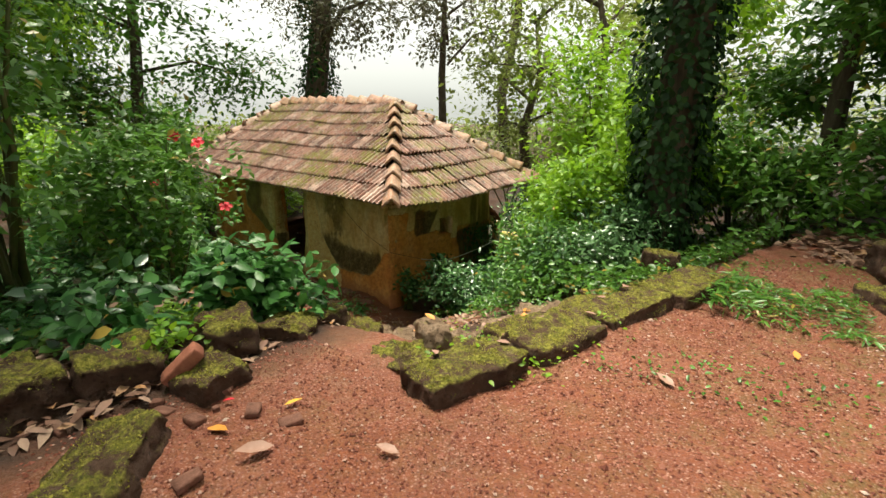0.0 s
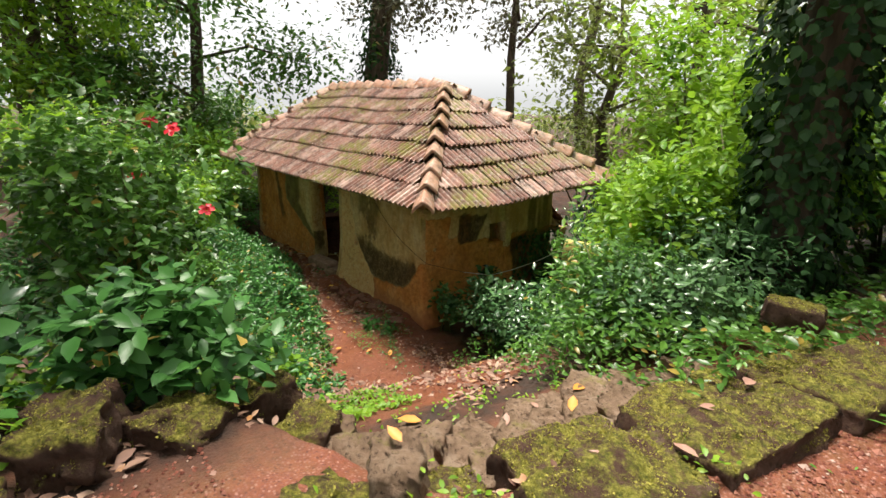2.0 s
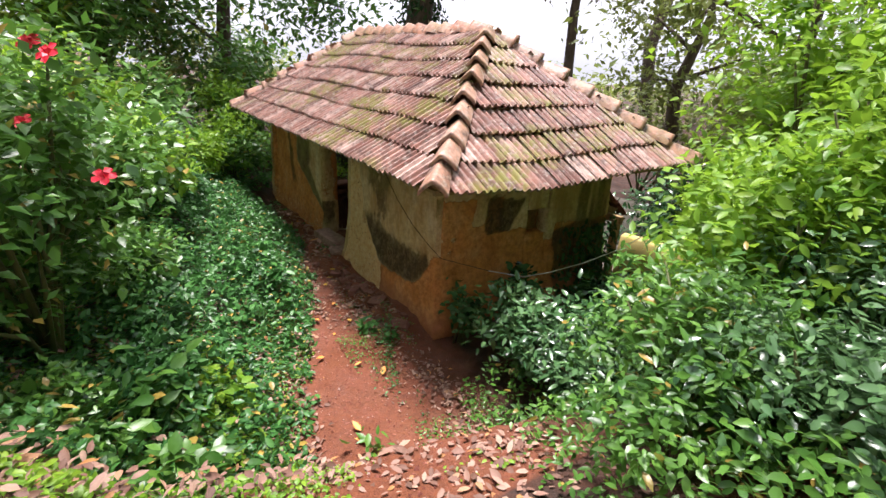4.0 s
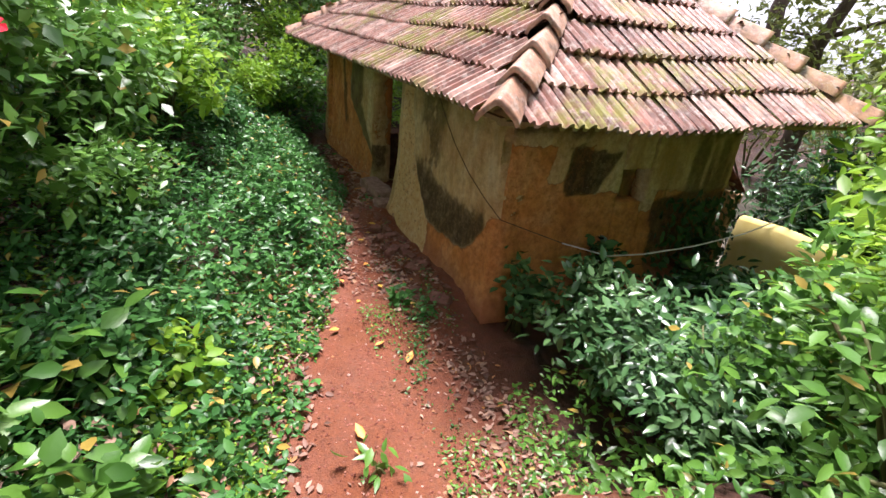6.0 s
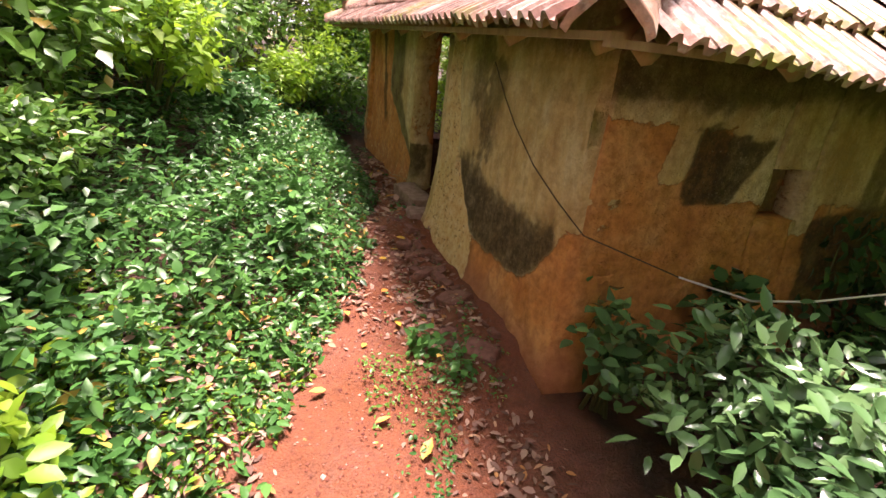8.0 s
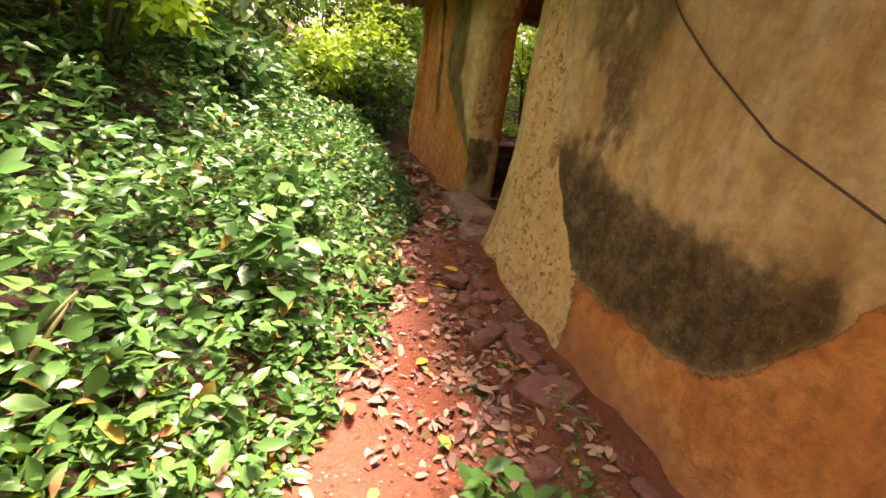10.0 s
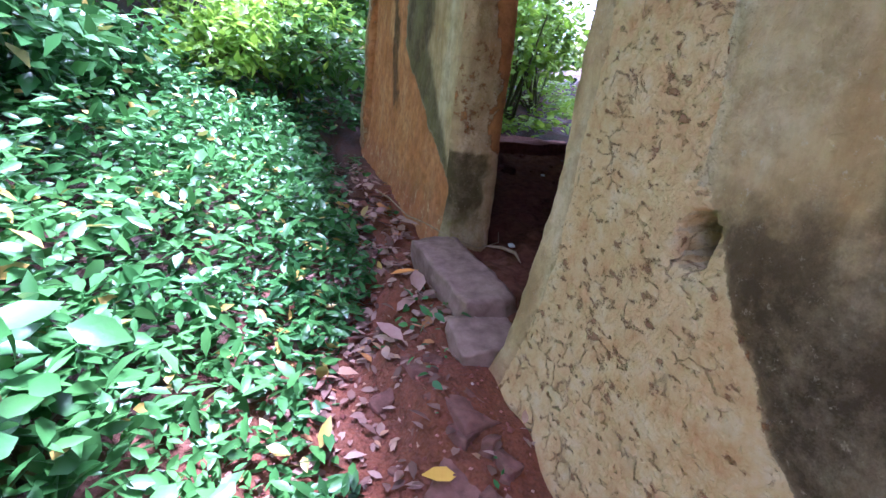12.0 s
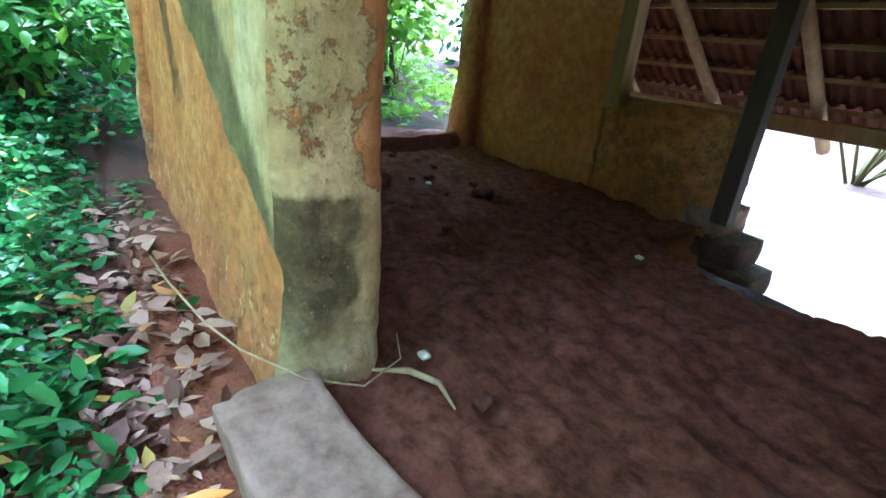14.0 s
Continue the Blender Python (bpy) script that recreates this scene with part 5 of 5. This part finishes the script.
# tall flowering hedge on the near side
def hibiscus(at, radius, twigs, seed, flowers):
    b = bush("hibiscus_shrub", "tall hibiscus shrub with scattered red flowers", at, radius, int(twigs * 1.25), 6, 0.12, 0.55, LEAF_MID, seed, False, "shrub", 16, 7)
    rng = random.Random(seed)
    for k, (dx, dy, dz) in enumerate(flowers):
        V, F = [], []
        for q in range(5):
            a = q * 2 * math.pi / 5
            ca, sa = math.cos(a), math.sin(a)
            pts = [(0.004, 0, 0), (0.028, -0.024, 0.012), (0.062, -0.026, 0.006), (0.075, 0, -0.006), (0.062, 0.026, 0.008), (0.028, 0.024, 0.014)]
            n = len(V)
            V += [(x * ca - y * sa, x * sa + y * ca, z + 0.25 * x) for x, y, z in pts]
            F.append(tuple(range(n, n + 6)))
        v, f = pole([(0, 0, 0), (0, 0, 0.06)], [0.005, 0.003], 5)
        F += [tuple(i + len(V) for i in q) for q in f]
        V += v
        fl = mesh_object("flower", V, F, PETAL, b, False, "red five-petalled flower")
        fl.matrix_basis = pose(dx, dy, dz, rng.uniform(20, 80), 0, rng.uniform(20, 70))


hibiscus(on_ground(-5.9, 2.05), (1.0, 0.95, 1.75), 520, 301, [(0.0, 0.25, 2.25), (0.35, 0.35, 2.2), (-0.25, 0.1, 1.75), (0.5, 0.5, 1.5)])
hibiscus(on_ground(-5.6, 0.7), (1.2, 1.1, 2.5), 700, 303, [(0.2, 0.2, 2.7)])
hibiscus(on_ground(-7.3, 1.8), (1.1, 0.9, 1.05), 340, 302, [])
hibiscus(on_ground(-5.0, -0.8), (1.5, 1.3, 3.2), 800, 304, [])
hibiscus(on_ground(-8.6, 2.2), (1.1, 0.9, 0.75), 280, 305, [])
hibiscus(on_ground(-10.3, 2.8), (1.2, 0.9, 0.8), 280, 306, [])

for k, (x, y, rx, rz, mt) in enumerate([(-6.2, 1.9, 0.7, 0.55, LEAF_MID), (-7.0, 2.55, 0.6, 0.5, LEAF_MID), (-8.0, 2.5, 0.8, 0.8, LEAF_MID), (-9.0, 2.9, 0.8, 0.8, LEAF_BRIGHT), (-10.1, 3.3, 0.6, 0.35, LEAF_IVY),
                                       # the last shrub gets dark leaves to paint in the bed's shade
                                       (-11.2, 3.6, 0.7, 0.4, LEAF_IVY), (-12.7, 3.9, 0.8, 0.7, LEAF_BRIGHT), (-13.4, 4.9, 0.9, 0.9, LEAF_BRIGHT), (-9.6, 1.5, 1.2, 1.0, LEAF_BRIGHT), (-11.5, 2.1, 1.3, 1.1, LEAF_BRIGHT), (-13.2, 6.4, 0.9, 1.0, LEAF_BRIGHT), (-13.4, 7.6, 1.0, 1.3, LEAF_BRIGHT), (-5.7, 2.6, 0.5, 0.3, LEAF_IVY), (-6.6, 2.75, 0.55, 0.36, LEAF_IVY), (-5.0, 2.05, 0.5, 0.38, LEAF_MID), (-4.7, 1.2, 0.45, 0.3, LEAF_DARK)]):
    bush("bank_shrub", "bright leafy shrub growing on the bank", on_ground(x, y), (rx, rx * 0.9, rz), 230 if x < -7.2 else 330, 6, 0.13 if x < -7.2 else 0.085, 0.52, mt, 600 + k)

# trees
def climbing_leaves(owner, count, radius, height, small, large):
    """Leaves of a climber in uneven masses round a trunk."""
    rng = np.random.default_rng(count)
    a, h = rng.uniform(0, 6.28, count), rng.uniform(0, 1, count) * height
    r = radius + rng.uniform(0, 0.34, count) * (1.2 + 1.1 * wobble(a, h * 1.2, 6))
    o = np.stack([np.cos(a), np.sin(a), np.zeros(count)], 1)
    l = rng.uniform(small, large, count)
    leaf_mesh("climber", o * r[:, None] + np.stack([0 * h, 0 * h, h], 1), rng.normal(size=(count, 3)) * 0.5 + o * 0.5 - np.array([0, 0, 0.7]),
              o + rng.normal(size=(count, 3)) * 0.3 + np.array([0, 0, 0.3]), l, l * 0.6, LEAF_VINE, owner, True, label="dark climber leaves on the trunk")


def ivy_tree():
    at = on_ground(-2.05, 6.75)
    t = thing("ivy_tree", "tall dark trunk wrapped in climbing ivy", "tree", at)
    rng = np.random.default_rng(401)
    vs, fs = pole([(0, 0, -0.3), (0.02, 0, 1.2), (0.06, 0.03, 3), (0.05, 0.1, 6), (0.1, 0.1, 8)], [0.36, 0.28, 0.25, 0.22, 0.16], 12)
    mesh_object("trunk", vs, fs, BARK, t, True)
    n = 5600
    a, h = rng.uniform(0, 6.28, n), rng.uniform(0, 1, n) ** 1.2 * 6.5
    r = 0.30 + rng.uniform(0, 0.20, n) * (1.1 + 0.6 * wobble(a, h * 1.5, 5))
    p = np.stack([r * np.cos(a), r * np.sin(a), h], 1)
    o = np.stack([np.cos(a), np.sin(a), np.zeros(n)], 1)
    d = rng.normal(size=(n, 3)) * 0.5 + o * 0.5 - np.array([0, 0, 0.7])
    l = rng.uniform(0.06, 0.14, n)
    top = np.array([0.1, 0.1, 8.0])
    runs, cs, os = [], [], []
    for k in range(5):
        a2 = k * 2.4
        e = top + np.array([math.cos(a2) * 2.2, math.sin(a2) * 2.2, rng.uniform(-1.2, 2.2)])
        s0 = top * np.array([1, 1, 0.72 + 0.03 * k])
        runs.append(([tuple(s0), tuple((s0 + e) / 2 + np.array([0, 0, 0.5])), tuple(e)], [0.11, 0.07, 0.02]))
        tt = rng.uniform(0.2, 1.05, (60, 1))
        blob = rng.normal(size=(60, 3)) * 0.75
        cs.append(s0 + (e - s0) * tt + blob)
        os.append(blob)
    poles_object("limb", runs, BARK, t, sides=6)
    cs, os = np.concatenate(cs), np.concatenate(os)
    q, qd, qu, ql = rosettes(cs, os / np.linalg.norm(os, axis=1, keepdims=True), 6, 0.22, 0.9, rng)
    leaf_mesh("crown", q, qd, qu, ql, ql * 0.5, LEAF_MID, t)
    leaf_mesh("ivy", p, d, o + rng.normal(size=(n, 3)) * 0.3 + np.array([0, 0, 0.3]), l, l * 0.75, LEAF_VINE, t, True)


ivy_tree()
TREES = [  # x, y, height, crown, twigs, leaf, trunk radius, material, seed, crown start
    (-15.2, 10.9, 12.0, 4.0, 3200, 0.17, 0.40, LEAF_OLIVE, 411, 0.33), (-12.3, 14.4, 10.5, 2.6, 620, 0.20, 0.16, LEAF_OLIVE, 412, 0.5),
    (-9.5, 15.5, 7.0, 2.6, 700, 0.22, 0.2, LEAF_FAR, 413, 0.2), (-6.5, 14.0, 8.0, 3.0, 900, 0.22, 0.22, LEAF_FAR, 414, 0.15),
    (-3.2, 11.4, 7.5, 2.3, 900, 0.2, 0.2, LEAF_BRIGHT, 415, 0.12), (-0.6, 9.8, 6.5, 2.0, 1900, 0.18, 0.14, LEAF_MID, 416, 0.12),
    (1.6, 9.4, 6.5, 2.4, 2300, 0.18, 0.16, LEAF_MID, 417, 0.1), (4.0, 8.2, 8.0, 2.8, 1700, 0.2, 0.2, LEAF_MID, 418, 0.1),
    (-18, 6.0, 8.5, 3.4, 1900, 0.25, 0.2, LEAF_MID, 419, 0.04), (-16.2, 2.2, 6.5, 2.4, 1200, 0.2, 0.16, LEAF_BRIGHT, 420, 0.08),
    # 422 stands out of view and is kept to shade the bed
    (-7.4, -0.6, 9.0, 3.2, 1000, 0.2, 0.2, LEAF_MID, 422, 0.45),
    (-17.0, -0.6, 8.0, 3.2, 1500, 0.22, 0.18, LEAF_BRIGHT, 437, 0.1), (-17.0, 3.0, 9.0, 3.4, 1300, 0.25, 0.2, LEAF_MID, 438, 0.1), (-14.6, 22, 15, 2.2, 380, 0.35, 0.25, LEAF_FAR, 424, 0.55), (-6, 22, 11, 4.5, 800, 0.35, 0.3, LEAF_FAR, 425, 0.1),
    (3, 16, 11, 4.5, 800, 0.35, 0.3, LEAF_FAR, 426, 0.1), (8, 12, 10, 4.0, 700, 0.3, 0.3, LEAF_MID, 427, 0.1), (-24, 2, 10, 4.5, 800, 0.35, 0.3, LEAF_FAR, 428, 0.1),
    # 433 to 435 are added out of view to shade bed and gravel
    (-4.2, -2.2, 9.5, 4.0, 320, 0.22, 0.2, LEAF_MID, 433, 0.45), (-1.0, -1.9, 10.0, 4.0, 900, 0.22, 0.2, LEAF_MID, 434, 0.55), (5.6, 0.2, 10.5, 3.8, 700, 0.22, 0.2, LEAF_MID, 435, 0.5),
    (-16, -6, 10, 4.5, 800, 0.35, 0.3, LEAF_MID, 429, 0.1), (7, 4, 8, 3, 500, 0.3, 0.25, LEAF_MID, 430, 0.2), (5, -4, 9, 3.5, 500, 0.3, 0.25, LEAF_MID, 431, 0.25), (-3, -6, 9, 3.5, 600, 0.3, 0.25, LEAF_MID, 432, 0.2)]
for x, y, h, cr, tw, lf, tr, mt, sd, cf in TREES:
    grown = tree("tree", "forest tree with a loose leafy crown", on_ground(x, y), h, cr, tw, 6, lf, 0.5, mt, sd, tr, cf)
    if sd == 411:
        climbing_leaves(grown, 2600, tr, 8.0, 0.10, 0.20)

for k, (x, y, rx, rz, mt) in enumerate([(-0.9, 8.0, 1.0, 1.0, LEAF_MID), (0.6, 7.7, 1.0, 1.1, LEAF_MID), (2.2, 7.2, 1.1, 1.2, LEAF_MID), (3.6, 6.2, 1.1, 1.2, LEAF_MID), (-15.0, 5.4, 1.5, 1.2, LEAF_BRIGHT), (-14.0, 8.3, 1.3, 1.1, LEAF_BRIGHT),
                                       (-13.6, 3.6, 1.4, 1.2, LEAF_MID), (-12.2, 2.5, 1.1, 0.8, LEAF_BRIGHT), (-16.5, 8.8, 1.6, 1.6, LEAF_BRIGHT), (-17.0, 4.2, 1.8, 1.8, LEAF_FAR),
                                       (-5.3, 11.0, 1.5, 1.9, LEAF_BRIGHT), (-3.2, 9.6, 1.3, 1.7, LEAF_BRIGHT), (-1.6, 9.0, 1.2, 1.6, LEAF_MID), (1.4, 8.2, 1.2, 1.5, LEAF_MID), (3.2, 7.8, 1.3, 1.6, LEAF_MID), (-7.5, 17.0, 2.4, 2.6, LEAF_FAR), (-11.5, 17.5, 2.4, 2.6, LEAF_FAR)]):
    bush("understorey_shrub", "dense green undergrowth at the edge of the wood", on_ground(x, y), (rx, rx * 0.85, rz), 330, 6, 0.15, 0.5, mt, 500 + k)


# ---- distant woods ----
def woods():
    rng = np.random.default_rng(901)
    n = 2600
    a = rng.uniform(0, 2 * math.pi, n)
    r = rng.uniform(21, 42, n)
    x, y = -6 + r * np.cos(a), 5 + r * np.sin(a)
    tall = 3.6 + 1.6 * wobble(a * 6, r * 0.1, 902)
    bearing = np.degrees(np.arctan2(y, x))
    tall = np.where((bearing > 122) & (bearing < 163), tall * 0.35, tall)
    z = ground_z(x, y) + rng.uniform(0, 1, n) ** 1.3 * np.clip(tall, 1, 9)
    p, d, up, l = rosettes(np.stack([x, y, z], 1), np.tile([0.0, 0.0, 0.3], (n, 1)), 9, 0.55, 1.3, rng)
    ob = leaf_mesh("distant_woods", p, d, up, l, l * 0.55, LEAF_FAR, None)
    tagged(ob, "distant green woodland closing the view", "woods", kind="stuff")


woods()

for k in range(52):
    sx = -6.1 - 0.048 * k + random.uniform(-0.05, 0.05)
    w = random.uniform(0.05, 0.13) if k % 5 else random.uniform(0.15, 0.24)
    r = rock("stone", (w, w * random.uniform(0.45, 0.8), random.uniform(0.04, 0.08)), 130 + k, RED_STONE, 0.34, 6)
    sy = 5.13 + random.uniform(-0.17, 0.12)
    r.matrix_world = pose(sx, sy, float(ground_z(sx, sy)) - 0.002, random.uniform(-14, 14), random.uniform(-14, 14), random.uniform(-70, 70))
    tagged(r, "flat broken laterite piece half sunk in mud beside the wall", "stone", "broken pieces along the wall foot")


# tumbled stones below the low wall
PALE_STONE = pale_laterite()
rng_t = random.Random(17)
for k in range(26):
    row = k % 3
    y = 2.2 + 0.26 * (k // 3) + rng_t.uniform(-0.06, 0.06)
    x = -1.98 - 0.24 * row + 0.20 * (y - 2.3) + rng_t.uniform(-0.05, 0.05)
    a, b, c = rng_t.uniform(0.18, 0.32), rng_t.uniform(0.16, 0.28), rng_t.uniform(0.16, 0.24)
    r = rock("stone", (a, b, c), 210 + k, PALE_STONE, 0.20, 10)
    top = float(ground_z(x, y)) + rng_t.uniform(0.03, 0.15)
    r.matrix_world = pose(x, y, top - c / 2, rng_t.uniform(-8, 8), rng_t.uniform(-4, 12), rng_t.uniform(-40, 40))
    tagged(r, "pinkish grey tumbled laterite stone below the low wall", "stone", "tumbled stones below the wall")
    if k % 2 == 0:
        fallen_leaf(x + rng_t.uniform(-0.08, 0.08), y + rng_t.uniform(-0.08, 0.08), top + 0.012, rng_t.uniform(0.08, 0.14), rng_t.uniform(0, 360), BROWN_LEAF if k % 4 else ORANGE_LEAF, "dry leaf lying on the tumbled stones")
for k in range(6):
    y = 1.95 + 0.36 * k
    fallen_leaf(-1.62 + 0.235 * (y - 2.0) + rng_t.uniform(-0.15, 0.1), y, 0.115, rng_t.uniform(0.07, 0.13), rng_t.uniform(0, 360), BROWN_LEAF, "dry leaf lying on the mossy wall")

# broken pieces by the edging stones
for k in range(20):
    x, y = -2.35 + rng_t.uniform(-0.5, 0.55), 0.62 + rng_t.uniform(-0.5, 0.55)
    w = rng_t.uniform(0.04, 0.11)
    r = rock("stone_chip", (w, w * 0.7, 0.03), 260 + k, RED_STONE, 0.2, 3)
    r.matrix_world = pose(x, y, float(rough_ground(x, y)) + 0.010, rng_t.uniform(-12, 12), rng_t.uniform(-12, 12), rng_t.uniform(0, 180))
    tagged(r, "small flat chip of red laterite on the earth", "stone", "chips by the edging stones")
r = rock("brick_piece", (0.24, 0.10, 0.07), 290, RED_BRICK, 0.05, 5)
r.matrix_world = pose(-2.60, 0.93, float(ground_z(-2.6, 0.93)) + 0.12, 8, -42, 62)
tagged(r, "broken red brick leaning on a mossy stone", "brick")
for x, y in ((-2.28, 0.98), (-3.3, 0.33)):
    fallen_leaf(x, y, float(rough_ground(x, y)) + 0.03, 0.06, 40, PETAL, "fallen red hibiscus petal on the earth")


def wall_climber():
    """Dark leaves hanging over the far part of the end wall, which is painted black for shade."""
    rng = np.random.default_rng(551)
    t = thing("wall_climber", "dark climber covering the blackened end of the wall", "climber", (-5.9, 7.9, -1.9))
    n = 900
    y, z = rng.uniform(7.3, 8.45, n), -1.9 + 1.15 * rng.uniform(0, 1, n) ** 1.4
    keep = rng.uniform(size=n) < np.clip(0.75 + 0.7 * wobble(y * 3, z * 2, 552), 0, 1)
    y, z = y[keep], z[keep]
    n = len(y)
    p = np.stack([0.02 + rng.uniform(0, 0.14, n), y - 7.9, z + 1.9], 1)
    l = rng.uniform(0.06, 0.12, n)
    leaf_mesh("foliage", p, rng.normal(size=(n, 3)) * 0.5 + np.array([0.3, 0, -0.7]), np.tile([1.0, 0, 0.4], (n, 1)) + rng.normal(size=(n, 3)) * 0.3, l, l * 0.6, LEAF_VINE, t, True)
    poles_object("stem", [([(0.03, q, -0.3), (0.02, q + 0.1, 0.3), (0.02, q + 0.05, 0.9)], [0.010, 0.008, 0.004]) for q in (-0.4, -0.1, 0.25)], STEM, t)


wall_climber()

# ---- inside the doorway ----
CLOD = simple("earth_clod", (0.05, 0.02, 0.013), (0.16, 0.07, 0.045), 20, 0.95, 1.0, None, 0.08)
for k in range(34):
    x, y = rng_t.uniform(-11.9, -9.0), rng_t.uniform(5.9, 7.5)
    w = rng_t.uniform(0.02, 0.06) if k % 6 else rng_t.uniform(0.08, 0.13)
    r = rock("earth_clod", (w, w * 0.8, w * 0.5), 300 + k, CLOD, 0.2, 3)
    r.matrix_world = pose(x, y, -1.665 + w * 0.12, rng_t.uniform(-15, 15), rng_t.uniform(-15, 15), rng_t.uniform(0, 180))
    tagged(r, "dark crumb of earth on the floor of the house", "clod", "clods on the earth floor")
sill = rock("door_sill", (0.34, 1.5, 0.2), 360, RED_STONE, 0.16, 12)
sill.location = (-12.22, 7.22, -1.66)
tagged(sill, "worn red earth sill of the rear doorway", "sill")
tendril = poles_object("dry_tendril", [([(-10.35, 5.28, -1.62), (-10.0, 5.30, -1.57), (-9.75, 5.36, -1.60), (-9.52, 5.40, -1.56), (-9.38, 5.52, -1.60), (-9.33, 5.66, -1.64), (-9.38, 5.80, -1.63), (-9.46, 5.83, -1.60)], [0.004, 0.004, 0.004, 0.003, 0.003, 0.003, 0.002, 0.002])], DRY_STEM)
tagged(tendril, "pale dry tendril trailing round the foot of the wall", "stem")
husk = poles_object("dry_husk", [([(-9.40, 5.72, -1.655), (-9.33, 5.80, -1.640), (-9.24, 5.84, -1.635), (-9.15, 5.83, -1.650)], [0.004, 0.010, 0.009, 0.003])], DRY_STEM)
tagged(husk, "curved pale dry stalk lying on the earth floor", "stalk")
for x, y in ((-9.39, 5.89), (-9.58, 7.24), (-11.0, 6.95)):
    r = rock("paper_scrap", (0.035, 0.03, 0.012), 350, WHITE_SCRAP, 0.2, 2)
    r.location = (x, y, -1.655)
    tagged(r, "small white scrap lying on the earth floor", "scrap", "white scraps on the floor")


# ---- yard, cable ----
def yard():
    w = mesh_object("yard", [(-15, 8.0, -2.68), (-6.5, 8.0, -2.68), (-6.5, 16, -2.6), (-15, 16, -2.6)], [(0, 1, 2, 3)], YARD)
    tagged(w, "pale sandy yard behind the house", "ground", kind="structure")
    k = rock("yard_wall", (1.5, 0.22, 1.75), 88, YELLOW_WALL, 0.05, 5)
    k.location = (-5.35, 9.05, -2.05)
    tagged(k, "sunlit yellow limewashed garden wall", "wall", kind="structure")


yard()
cable = poles_object("cable", [([(-7.25, 5.44, -0.1), (-7.0, 5.44, -0.32), (-6.79, 5.43, -0.46), (-6.46, 5.43, -0.65), (-6.11, 5.41, -0.76), (-5.84, 5.43, -0.86), (-5.72, 6.03, -1.08)], [0.004] * 7)], DARK_WIRE)
tagged(cable, "thin dark cable hanging across the plastered wall", "cable")
cable = poles_object("cable", [([(-5.72, 6.03, -1.08), (-5.55, 6.43, -1.17), (-5.4, 6.68, -1.11), (-5.3, 7.18, -1.04), (-5.2, 7.68, -0.92), (-5.1, 8.62, -0.61), (-5.05, 9.3, -0.3)], [0.006] * 7)], WIRE)
tagged(cable, "pale cable looping from the house into the shrubs", "cable")


# ---- roof tiles, last ----
INV = Matrix()
PARTS = sorted(TILES_AS_PARTS, key=lambda m: -m.translation.x)
for m in PARTS[:300]:
    ob = new("roof_tile", TILE_MESH)
    ob.parent = roof
    ob.matrix_parent_inverse = INV
    ob.matrix_basis = m


def joined_tiles(mats, material=TILE):
    src = np.array([v.co[:] for v in TILE_MESH.vertices])
    faces = [tuple(p.vertices) for p in TILE_MESH.polygons]
    V, F = [], []
    for m in mats:
        n = len(V)
        V += [tuple(m @ Vector(c)) for c in src]
        F += [tuple(i + n for i in q) for q in faces]
    ob = mesh_object("roof_tiles", V, F, material, None, False)
    ob.parent = roof
    ob.matrix_parent_inverse = INV
    tagged(ob, kind="stuff")


joined_tiles(PARTS[300:] + TILES_JOINED)
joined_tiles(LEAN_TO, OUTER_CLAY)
